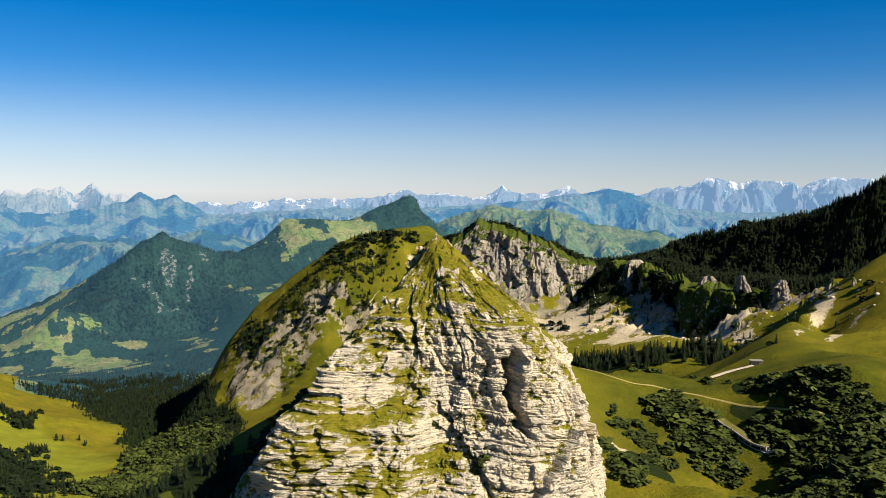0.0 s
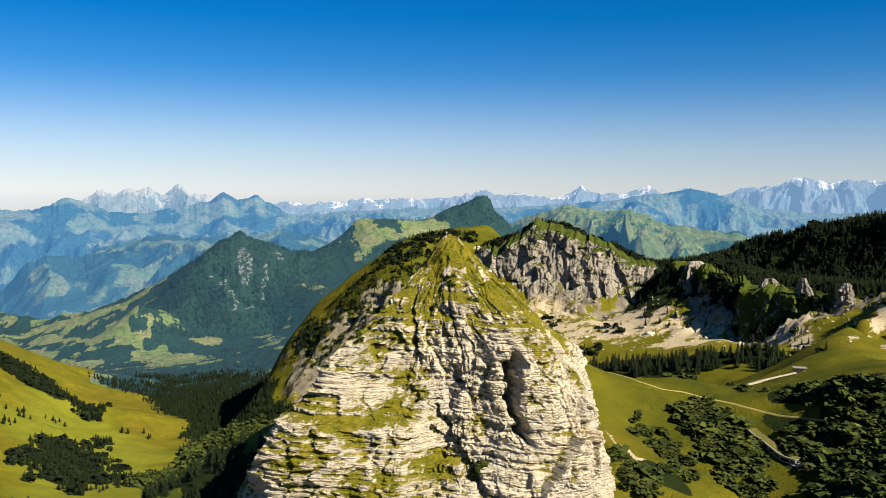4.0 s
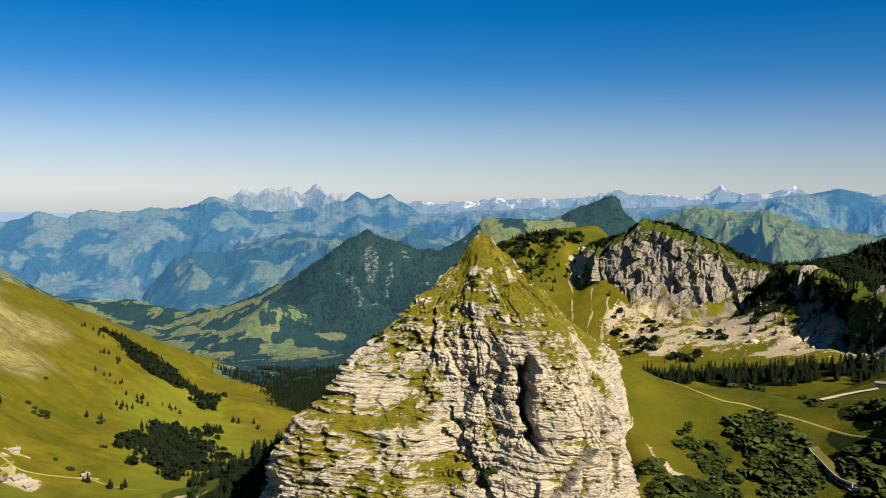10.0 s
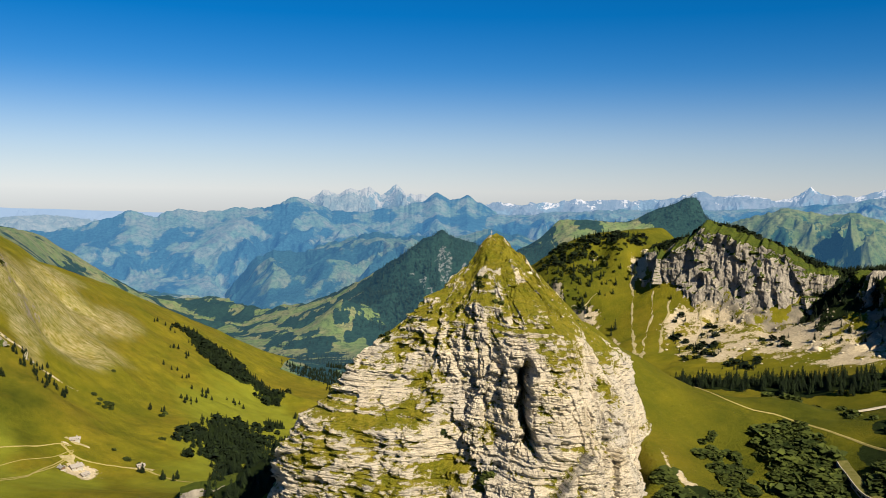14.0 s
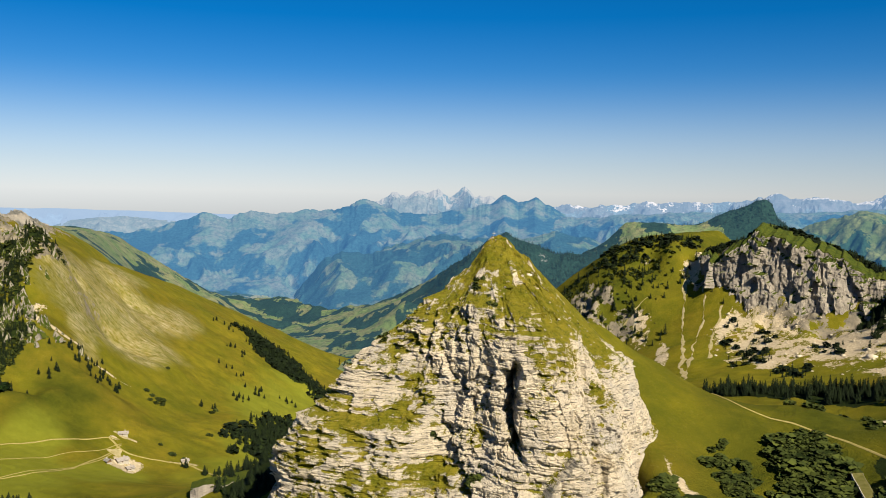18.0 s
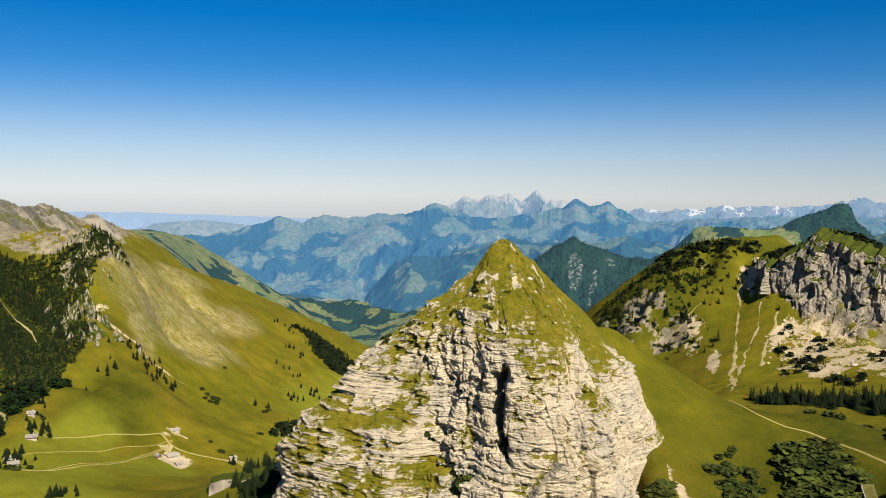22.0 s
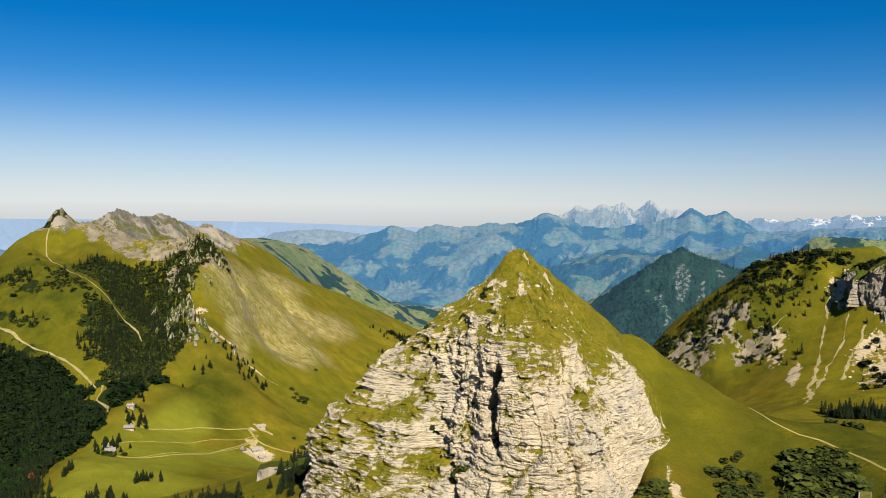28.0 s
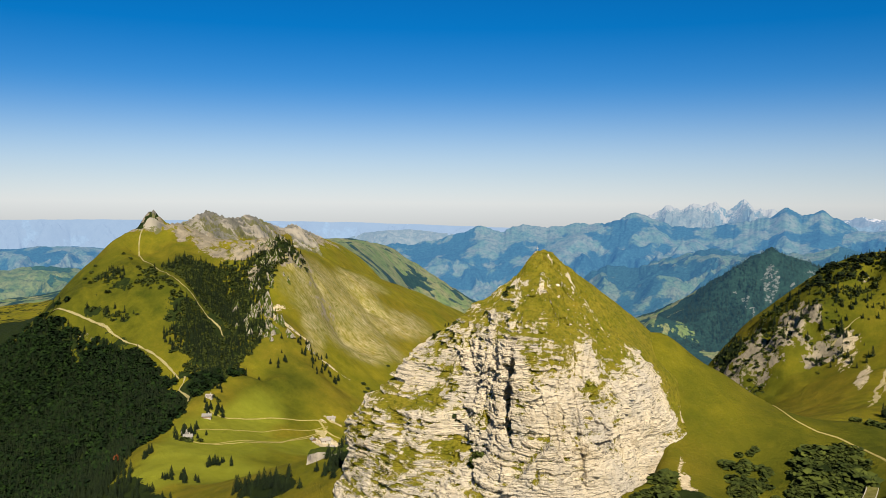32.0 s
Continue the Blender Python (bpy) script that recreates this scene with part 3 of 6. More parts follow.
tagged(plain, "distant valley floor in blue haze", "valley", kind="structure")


def height_at(x, y):
    """Height of the ground sheet itself, between its grid lines."""
    i = np.clip(np.searchsorted(gx, x) - 1, 0, len(gx) - 2)
    j = np.clip(np.searchsorted(gy, y) - 1, 0, len(gy) - 2)
    u, v = (x - gx[i]) / (gx[i + 1] - gx[i]), (y - gy[j]) / (gy[j + 1] - gy[j])
    return (Z[j, i] * (1 - u) + Z[j, i + 1] * u) * (1 - v) + (Z[j + 1, i] * (1 - u) + Z[j + 1, i + 1] * u) * v


# ---- the rock tooth in the middle ----
# radius of the contours round a leaning axis, by direction (degrees from -y towards +x): (height, radius)
RAYS = {
    -180: [(403, 1), (394, 18), (380, 36), (364, 52), (348, 67), (332, 83), (310, 102), (250, 160)],
    -150: [(403, 1), (394, 13), (387, 20), (380, 32), (372, 43), (364, 50), (348, 69), (332, 82), (310, 95), (250, 150)],
    -115: [(403, 1), (399, 6), (394, 10), (387, 18), (380, 23), (372, 28), (364, 34), (356, 45), (348, 51), (340, 61), (332, 68), (322, 79), (310, 87), (250, 125)],
    -90: [(403, 1), (399, 5), (394, 9), (387, 19), (380, 27), (372, 39), (364, 51), (356, 60), (348, 68), (340, 76), (332, 81), (322, 84), (310, 86), (250, 100)],
    -61: [(403, 1), (399, 5), (394, 9), (387, 16), (380, 25), (372, 36), (364, 36), (356, 38), (348, 42), (340, 50), (332, 56), (322, 60), (310, 65), (250, 85)],
    -40: [(403, 1), (399, 5), (394, 11), (387, 19), (380, 25), (372, 32), (364, 34), (356, 33), (348, 33), (340, 33), (332, 36), (322, 45), (310, 54), (250, 80)],
    -20: [(403, 1), (399, 5), (394, 12), (387, 21), (380, 28), (372, 34), (364, 35), (356, 36), (348, 37), (340, 38), (332, 41), (322, 48), (310, 57), (250, 80)],
    0: [(403, 1), (399, 6), (394, 13), (387, 23), (380, 33), (372, 44), (364, 46), (356, 46), (348, 46), (340, 46), (332, 50), (322, 54), (310, 59), (250, 80)],
    14: [(403, 1), (399, 6), (394, 13), (387, 22), (380, 31), (372, 41), (364, 43), (356, 48), (348, 50), (340, 51), (332, 52), (322, 54), (310, 58), (250, 80)],
    40: [(403, 1), (399, 6), (394, 11), (387, 18), (380, 24), (372, 31), (364, 34), (356, 38), (348, 43), (340, 46), (332, 47), (322, 49), (310, 54), (250, 76)],
    65: [(403, 1), (399, 4), (394, 8), (387, 14), (380, 20), (372, 25), (364, 28), (356, 33), (348, 38), (340, 40), (332, 42), (322, 44), (310, 49), (250, 70)],
    90: [(403, 1), (399, 5), (394, 9), (387, 14), (380, 21), (372, 26), (364, 33), (356, 40), (348, 43), (340, 43), (332, 40), (322, 39), (310, 41), (250, 80)],
    115: [(403, 1), (399, 6), (394, 10), (387, 14), (380, 20), (372, 26), (364, 37), (356, 45), (348, 51), (340, 56), (332, 61), (322, 66), (310, 76), (250, 150)],
    140: [(403, 1), (401, 8), (394, 18), (387, 26), (380, 34), (372, 44), (364, 53), (356, 61), (348, 72), (340, 77), (332, 82), (310, 98), (250, 190)],
    163: [(403, 1), (401, 10), (394, 25), (387, 42), (380, 57), (372, 75), (364, 91), (356, 108), (348, 126), (340, 134), (332, 143), (310, 175), (250, 240)],
}
# dark clefts down the face: half width, depth, then (direction, height) from top to bottom
CLEFTS = [
    (1.5, 22.0, [(-3, 367), (-4, 360), (-5, 352), (-3, 346), (-1, 339)]),
    (1.5, 6.5, [(-48, 349), (-45, 345), (-37, 339), (-30, 334), (-24, 328), (-16, 318)]),
    (1.5, 5.0, [(-72, 386), (-64, 380), (-56, 372), (-58, 364)]),
    (0.7, 2.0, [(-34, 392), (-30, 380), (-31, 370), (-30, 360)]),
    (0.8, 1.4, [(-8, 388), (-5, 378), (-3, 370)]),
    (0.9, 2.5, [(-82, 352), (-78, 344), (-76, 336), (-70, 330)]),
    (0.9, 2.5, [(14, 337), (13, 332), (15, 326)]),
    (0.6, 1.8, [(-14, 366), (-16, 356), (-14, 348)]),
    (0.6, 1.6, [(24, 366), (20, 356), (24, 346), (30, 336)]),
    (1.0, 2.5, [(-84, 338), (-80, 330), (-81, 318)]),
    (0.7, 1.5, [(36, 372), (33, 362), (34, 352)]),
    (0.8, 2.0, [(-62, 346), (-58, 338), (-60, 328), (-56, 318)]),
    (0.6, 1.5, [(52, 352), (47, 343), (52, 332)]),
]


def tooth_radius(phi, z):
    keys = sorted(RAYS)
    R = np.array([np.interp(-z, [-a for a, _ in RAYS[k]], [b for _, b in RAYS[k]]) for k in keys])
    keys, R = np.array(keys + [180]), np.concatenate([R, R[:1]], 0)
    j = np.clip(np.searchsorted(keys, phi, "right") - 1, 0, len(keys) - 2)
    u = (phi - keys[j]) / (keys[j + 1] - keys[j])
    u = u * u * (3 - 2 * u) * 0.6 + u * 0.4
    return R[j] * (1 - u)[:, None] + R[j + 1] * u[:, None]


def facets(S, H, size, seed, tall=1.0, offset=1.0, tilt=0.15):
    """Plates of rock with straight joints: each cell of a crooked net has its own depth and lean."""
    rg = np.random.RandomState(seed)
    jx, jy, dep, gu, gv = (rg.rand(64, 64) for _ in range(5))
    u, v = S / size, H / (size * tall)
    iu, iv = np.floor(u).astype(int), np.floor(v).astype(int)
    best, out = np.full(S.shape, 9e9), np.zeros(S.shape)
    for a in (-1, 0, 1):
        for c in (-1, 0, 1):
            p, q = (iu + a) % 64, (iv + c) % 64
            du, dv = u - (iu + a + jx[p, q]), v - (iv + c + jy[p, q])
            d = np.abs(du) + np.abs(dv) * 0.9 + 0.3 * np.hypot(du, dv)
            val = (dep[p, q] - 0.5) * 2 * offset + ((gu[p, q] - 0.5) * du + (gv[p, q] - 0.5) * dv * tall) * 2 * tilt * size
            out = np.where(d < best, val, out)
            best = np.minimum(best, d)
    return out


phi = np.concatenate([np.arange(-180, -132, 1.6), np.arange(-132, 128, 0.30), np.arange(128, 180, 1.6)])
zs = np.concatenate([np.linspace(403.2, 304, 360), np.linspace(303, 252, 60)])
R = tooth_radius(phi, zs).T
PH, ZZ = np.meshgrid(phi, zs)
S = np.radians(PH) * 42.0
below = smooth01(402, 374, ZZ) * smooth01(7, 24, R)
wob = fbm(S, ZZ, 26, 4, 41)
R = R * (1 + 0.03 * wob * below)
# the grassy back stays smooth, the face is broken into plates
bare = smooth01(-130, -105, PH) * (1 - smooth01(110, 124, PH)) * (1 - 0.6 * smooth01(4, 40, PH) * smooth01(362, 374, ZZ + 0.06 * (PH - 40)))
sw, hw = S + fbm(S, ZZ, 9, 3, 42) * 0.9, ZZ + fbm(S, ZZ, 9, 3, 44) * 0.5
R = R + bare * below * (facets(sw, hw, 15, 43, 1.5, 1.3, 0.15) + facets(sw + 3, hw, 6.5, 45, 1.1, 0.7, 0.2) + facets(sw + 1.3 * np.sin(hw), hw, 3.0, 46, 0.9, 0.42, 0.3))
R = R + bare * below * (fbm(sw, hw * 0.4, 7, 4, 71, 0.55, True) - 0.6) * 0.3
# beds of limestone: courses that lie almost level, undercut at the foot and cut back along the top
bed_z = ZZ + 2.0 * np.sin(S / 31.0) - 0.0022 * np.clip(S - 20, 0, 99) ** 2 + fbm(S, 0 * S, 30, 4, 47) * 1.1 + 0.25 * fbm(S, ZZ, 7, 2, 48)
rng = np.random.RandomState(5)
tops = np.cumsum(rng.gamma(1.6, 0.95, 220) + 0.7) + 240
bed = np.searchsorted(tops, bed_z)
low, high = np.concatenate([[240], tops])[bed], np.concatenate([tops, [430]])[bed]
up = (bed_z - low) / (high - low)
amount = np.clip(0.62 + fbm(S, ZZ, 16, 4, 63) * 0.9, 0.0, 1.0)
ledge = ZZ + (high - low) * (np.clip((up - 0.55) / 0.45, 0, 1) - up) * bare * below * amount
ladder = np.linspace(404, 248, 700)
R0 = tooth_radius(phi, ladder)
R = R + np.stack([np.interp(-ledge[:, k], -ladder, R0[k]) - np.interp(-ZZ[:, k], -ladder, R0[k]) for k in range(len(phi))], 1)


def courses(height, thick, spread, wide, seed):
    """Thin beds cut into blocks by upright joints: how far each stands out, and the joints between."""
    rg = np.random.RandomState(seed)
    edge = np.cumsum(rg.gamma(2.0, thick / 2, int(230 / thick)) + 0.25 * thick) + 235
    k = np.searchsorted(edge, height)
    lo_ = np.concatenate([[235], edge])[k]
    rise = (height - lo_) / (np.concatenate([edge, [edge[-1] + 1]])[k] - lo_)
    w = rg.uniform(wide * 0.5, wide * 1.6, 100)[k % 100]
    pos = sw / w + rg.uniform(0, 9, 100)[k % 100]
    cell = np.floor(pos)
    rand = (np.sin(cell * 12.9898 + k * 78.233) * 43758.5453) % 1.0
    joint = np.exp(-((pos - cell) * w / 0.22) ** 2) * (rand > 0.4)
    step = rg.uniform(-1, 1, 100)[k % 100] * 0.5 + (rand - 0.5)
    return step * spread - 0.9 * spread * joint - 0.8 * spread * smooth01(0.25, 0.0, rise), rand


thick_beds, block = courses(bed_z, 2.3, 0.7, 5.0, 81)
thin_beds, _ = courses(bed_z + 0.2 * fbm(S, ZZ, 4, 2, 83), 0.8, 0.42, 2.0, 82)
R = R + bare * below * (0.35 + 0.65 * amount) * (thick_beds + thin_beds - 0.6 * smooth01(0.8, 1.0, up))
R = R + fbm(S, ZZ, 3.0, 4, 49) * 0.22 * below + (1 - bare) * below * fbm(S, ZZ, 8, 4, 50) * 0.6
for half, depth, line in CLEFTS:
    lz = np.array([-z for _, z in line])
    mid = np.interp(-ZZ, lz, [p for p, _ in line])
    on = smooth01(-line[0][1] - 2, -line[0][1] + 5, -ZZ) * (1 - smooth01(-line[-1][1] - 4, -line[-1][1] + 2, -ZZ))
    off = (PH - mid) / 57.3 * 44 + fbm(S, ZZ, 6, 4, 53, 0.6) * 1.0 + 1.3 * (block - 0.5)
    R = R - depth * on * np.exp(-np.abs(np.where(off > 0, off / (half * 0.6), off / (half * 1.5))) ** 1.6) * (0.8 + 0.3 * fbm(S, ZZ, 5, 2, 54))
R = np.maximum(R, 0.6)
axis_x = np.interp(-ZZ, [-403, -388, -365], [-7.4, -4, 0])
axis_y = np.interp(-ZZ, [-403, -388, -365, -340], [-12.5, -18, -30, -35])
XX, YY = axis_x + R * np.sin(np.radians(PH)), axis_y - R * np.cos(np.radians(PH))
cap = smooth01(30, 12, R) * smooth01(0, 5, R)
knob = facets(XX, YY, 5.5, 66, 1.0, 0.75, 0.25) + facets(XX, YY, 2.4, 67, 1.0, 0.4, 0.25) + fbm(XX, YY, 6, 4, 68) * 0.9
ZZ = ZZ + cap * knob
P3 = np.stack([XX, YY, ZZ], -1)
n3 = np.cross(np.gradient(P3, axis=0), np.gradient(P3, axis=1))
nz = np.abs(n3[..., 2]) / (np.linalg.norm(n3, axis=-1) + 1e-9)
for _ in range(2):
    nz = (nz + np.roll(nz, 1, 0) + np.roll(nz, -1, 0) + np.roll(nz, 1, 1) + np.roll(nz, -1, 1)) / 5


def blur(A, n):
    """Mean over a square of n samples either way."""
    for axis in (0, 1):
        C = np.cumsum(np.pad(A, [(n + 1, n) if k == axis else (0, 0) for k in (0, 1)], mode="edge"), axis)
        hi_, lo_ = (slice(2 * n + 1, None), slice(None, -2 * n - 1))
        A = ((C[hi_] - C[lo_]) if axis == 0 else (C[:, hi_] - C[:, lo_])) / (2 * n + 1)
    return A


hollow = np.clip(blur(R, 14) - R, -1.2, 1.5)
# turf: flat spots, hollows, the cap and its right shoulder, the back, and hanging lawns as (direction, height, half sizes, amount)
LAWNS = [(-70, 369, 17, 2.6, 0.34), (-61, 357, 7, 6, 0.30), (-52, 352, 6, 3, 0.22), (41, 356, 8, 3.5, 0.6), (30, 368, 14, 4, 0.3), (-40, 330, 8, 4, 0.3), (-77, 338, 4, 9, 0.25), (-67, 347, 5, 4, 0.22), (-22, 344, 6, 3, 0.32), (-58, 383, 16, 5, 0.3), (-80, 378, 10, 5, 0.3), (5, 384, 9, 6, 0.4), (7, 369, 5, 5, 0.3), (-43, 331, 7, 3, 0.3), (-88, 326, 8, 6, 0.25), (-64, 324, 10, 4, 0.25), (74, 366, 14, 7, 0.4), (25, 351, 4, 4, 0.2), (-20, 398, 70, 5, 0.5), (-36, 372, 5, 3, 0.2)]
turf = 0.20 + smooth01(0.4, 0.9, nz) * 0.36 + 0.12 * hollow + 0.11 * smooth01(-36, -55, PH) + 0.12 * smooth01(366, 384, ZZ)
turf = turf - 0.10 * smooth01(-46, -38, PH) * smooth01(4, -2, PH) * smooth01(376, 368, ZZ) - 0.06 * smooth01(2, 8, PH) * smooth01(362, 354, ZZ)
turf = turf + 0.46 * smooth01(6, 26, PH) * smooth01(362, 379, ZZ + 0.06 * (PH - 40)) + 0.7 * smooth01(102, 118, PH - 10 * np.exp(-((ZZ - 352) / 12) ** 2)) + 0.45 * smooth01(-108, -128, PH)
for p, z, a, c, k in LAWNS:
    turf = turf + k * np.exp(-((PH - p) / a) ** 2 - ((ZZ - z) / c) ** 2)
turf = turf + cap * (fbm(XX, YY, 6, 4, 69, 0.65) * 0.38 - 0.16 * knob - 0.08) + fbm(S, ZZ, 11, 5, 59, 0.65) * 0.22 - 0.22 * (block > 0.72) * smooth01(0.6, 0.2, nz)
tooth = grid_mesh("rock_peak", XX, YY, ZZ, ROCK, dict(turf=np.clip(turf, 0, 1), bed=bed_z), smooth=False, closed=True)
tagged(tooth, "pale layered limestone peak with green turf ledges", "mountain peak", kind="structure")


# ---- far ranges: bearing and elevation of the crest in degrees, seen from the middle of the flight ----
EYE = (-30.0, -342.0, 420.0)


def far_range(name, label, crest, dist, foot, depth, mat, seed, rough=0.12, rocky=0.0, woods=0.5, fine=24, spur=0.36, curve=1.1):
    """A mountain chain with spurs and side valleys that run down towards the main valley."""
    b = np.linspace(crest[0][0], crest[-1][0], max(160, int((crest[-1][0] - crest[0][0]) * fine)))
    e = np.interp(b, [p[0] for p in crest], [p[1] for p in crest])
    ragged = fbm(b * 10, 0 * b, 7, 6, seed, 0.55) * rough * 0.8 * np.minimum(1, 3 * np.minimum(b - b[0] + 0.05, b[-1] - b + 0.05))
    v = np.linspace(0, 1, 110) ** 1.25
    B, V = np.meshgrid(b, v)
    top = EYE[2] + np.tan(np.radians(e)) * dist
    ragged = ragged * dist * 0.01745
    run = np.interp(b, [p[0] for p in depth], [p[1] for p in depth])[None, :] if isinstance(depth, list) else np.full((1, len(b)), float(depth))
    U, W = np.radians(B) * dist, V * run
    size = float(np.max(run)) * spur
    bend = fbm(U, W, size * 1.6, 3, seed + 31) * size * 0.5
    rib = fbm((U + bend) * 0.8 + W * 0.5, W * 0.55 - (U + bend) * 0.55, size, 5, seed + 3, 0.5, True)
    side = fbm((U + bend) * 0.75 + W * 0.6, W * 0.75 - (U + bend) * 0.6, size * 0.4, 4, seed + 13, 0.55, True)
    rise = np.maximum(60, top[None, :] - foot)
    fall = np.clip(V * 3.0, 0, 1)
    H = foot + rise * ((1 - V) ** curve + fall * np.clip((1 - V) * 1.6, 0, 1) * ((rib - 0.55) * 0.27 + (side - 0.5) * 0.06))
    H = np.minimum(H, top[None, :] - 25 * V) + ragged[None, :] * (1 - V) ** 9
    H = np.maximum(H, foot - 20)
    D = dist - run * V
    X, Y = EYE[0] + np.sin(np.radians(B)) * D, EYE[1] + np.cos(np.radians(B)) * D
    level = (H - foot) / rise
    wood = woods + fbm(U * 0.7 + W * 0.55, W * 0.75 - U * 0.4, 120, 4, seed + 17, 0.65) * 0.75 - (rib - 0.5) * 0.30 - 0.35 * smooth01(0.72, 1.0, level) - 0.5 * smooth01(0.42, 0.08, level)
    mask = rocky * smooth01(0.45, 0.0, V) + 0.22 * (side - 0.4) - 0.25
    # a back slope closes the chain
    X = np.concatenate([EYE[0] + np.sin(np.radians(B[:1])) * (dist + 60), X])
    Y = np.concatenate([EYE[1] + np.cos(np.radians(B[:1])) * (dist + 60), Y])
    H = np.concatenate([np.full_like(H[:1], foot - 60), H])
    wood, mask = np.concatenate([wood[:1], wood]), np.concatenate([mask[:1], mask])
    return tagged(grid_mesh(name, X, Y, H, mat, dict(rock=np.clip(mask, 0, 1), wood=np.clip(wood, 0, 1))), label, "mountain range", kind="structure")


# bluish base colours and even emission paint air haze onto these ranges
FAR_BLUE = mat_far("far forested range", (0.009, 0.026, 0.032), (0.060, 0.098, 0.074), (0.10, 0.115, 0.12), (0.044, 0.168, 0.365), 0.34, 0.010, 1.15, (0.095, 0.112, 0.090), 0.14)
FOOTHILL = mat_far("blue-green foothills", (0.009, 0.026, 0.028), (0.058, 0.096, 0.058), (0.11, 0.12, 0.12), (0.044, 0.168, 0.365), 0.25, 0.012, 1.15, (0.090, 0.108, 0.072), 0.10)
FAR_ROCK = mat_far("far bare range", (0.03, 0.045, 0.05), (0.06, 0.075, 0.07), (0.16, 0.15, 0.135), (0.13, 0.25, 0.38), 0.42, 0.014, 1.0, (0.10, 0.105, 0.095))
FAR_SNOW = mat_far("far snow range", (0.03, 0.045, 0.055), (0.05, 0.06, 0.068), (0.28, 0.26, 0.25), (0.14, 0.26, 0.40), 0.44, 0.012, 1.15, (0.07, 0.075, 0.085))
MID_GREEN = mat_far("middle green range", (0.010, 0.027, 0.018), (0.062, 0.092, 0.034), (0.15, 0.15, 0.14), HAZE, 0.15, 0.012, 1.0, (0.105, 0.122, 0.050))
# the lowland is mostly painted haze: pale emission over dark colours
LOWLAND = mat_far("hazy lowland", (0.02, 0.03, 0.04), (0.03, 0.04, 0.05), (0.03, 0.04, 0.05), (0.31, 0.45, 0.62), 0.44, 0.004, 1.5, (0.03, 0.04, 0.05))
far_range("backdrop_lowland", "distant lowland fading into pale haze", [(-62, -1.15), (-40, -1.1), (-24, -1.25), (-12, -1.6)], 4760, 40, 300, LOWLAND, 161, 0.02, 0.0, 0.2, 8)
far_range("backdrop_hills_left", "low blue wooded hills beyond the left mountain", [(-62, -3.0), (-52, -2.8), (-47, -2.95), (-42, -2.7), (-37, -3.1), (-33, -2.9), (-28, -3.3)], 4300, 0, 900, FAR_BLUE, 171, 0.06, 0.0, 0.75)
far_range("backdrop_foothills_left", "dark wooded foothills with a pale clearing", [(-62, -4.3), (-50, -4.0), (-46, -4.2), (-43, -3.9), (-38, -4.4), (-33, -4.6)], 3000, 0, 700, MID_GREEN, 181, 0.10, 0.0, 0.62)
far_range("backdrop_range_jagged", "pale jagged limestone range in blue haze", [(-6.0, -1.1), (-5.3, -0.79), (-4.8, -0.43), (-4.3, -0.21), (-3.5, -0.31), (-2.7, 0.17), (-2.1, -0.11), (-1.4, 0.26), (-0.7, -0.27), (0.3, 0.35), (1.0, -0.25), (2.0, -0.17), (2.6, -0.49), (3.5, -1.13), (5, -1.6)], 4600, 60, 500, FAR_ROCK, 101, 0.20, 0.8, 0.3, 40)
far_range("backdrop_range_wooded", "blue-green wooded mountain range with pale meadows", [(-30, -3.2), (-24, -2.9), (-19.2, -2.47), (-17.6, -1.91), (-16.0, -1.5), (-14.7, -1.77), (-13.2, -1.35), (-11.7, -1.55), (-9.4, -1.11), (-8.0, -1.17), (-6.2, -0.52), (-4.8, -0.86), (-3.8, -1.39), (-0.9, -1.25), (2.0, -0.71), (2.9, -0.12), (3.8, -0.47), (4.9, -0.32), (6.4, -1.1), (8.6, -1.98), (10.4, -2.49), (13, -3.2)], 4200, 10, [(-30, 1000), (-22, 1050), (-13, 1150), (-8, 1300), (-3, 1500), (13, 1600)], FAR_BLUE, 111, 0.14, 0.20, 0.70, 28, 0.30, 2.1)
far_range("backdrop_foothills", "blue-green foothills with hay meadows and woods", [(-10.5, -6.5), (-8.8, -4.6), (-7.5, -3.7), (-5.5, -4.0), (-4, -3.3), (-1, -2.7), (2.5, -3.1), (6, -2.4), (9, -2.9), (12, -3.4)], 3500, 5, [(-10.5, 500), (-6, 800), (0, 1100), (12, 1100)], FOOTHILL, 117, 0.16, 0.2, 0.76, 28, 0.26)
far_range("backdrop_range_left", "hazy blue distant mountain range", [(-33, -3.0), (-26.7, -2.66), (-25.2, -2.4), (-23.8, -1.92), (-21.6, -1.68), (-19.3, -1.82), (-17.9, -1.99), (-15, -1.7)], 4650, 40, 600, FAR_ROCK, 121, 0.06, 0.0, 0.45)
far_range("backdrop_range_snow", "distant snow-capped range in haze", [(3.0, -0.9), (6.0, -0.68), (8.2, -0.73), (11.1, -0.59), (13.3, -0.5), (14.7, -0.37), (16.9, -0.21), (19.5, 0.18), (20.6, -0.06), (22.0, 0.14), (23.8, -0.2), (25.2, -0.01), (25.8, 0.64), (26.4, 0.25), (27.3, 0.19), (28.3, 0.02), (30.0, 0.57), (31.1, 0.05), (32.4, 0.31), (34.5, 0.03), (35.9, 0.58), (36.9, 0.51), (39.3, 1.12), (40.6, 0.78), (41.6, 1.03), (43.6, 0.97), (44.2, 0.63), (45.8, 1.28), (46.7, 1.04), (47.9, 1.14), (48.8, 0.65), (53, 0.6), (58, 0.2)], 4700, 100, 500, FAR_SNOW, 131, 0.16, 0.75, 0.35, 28)
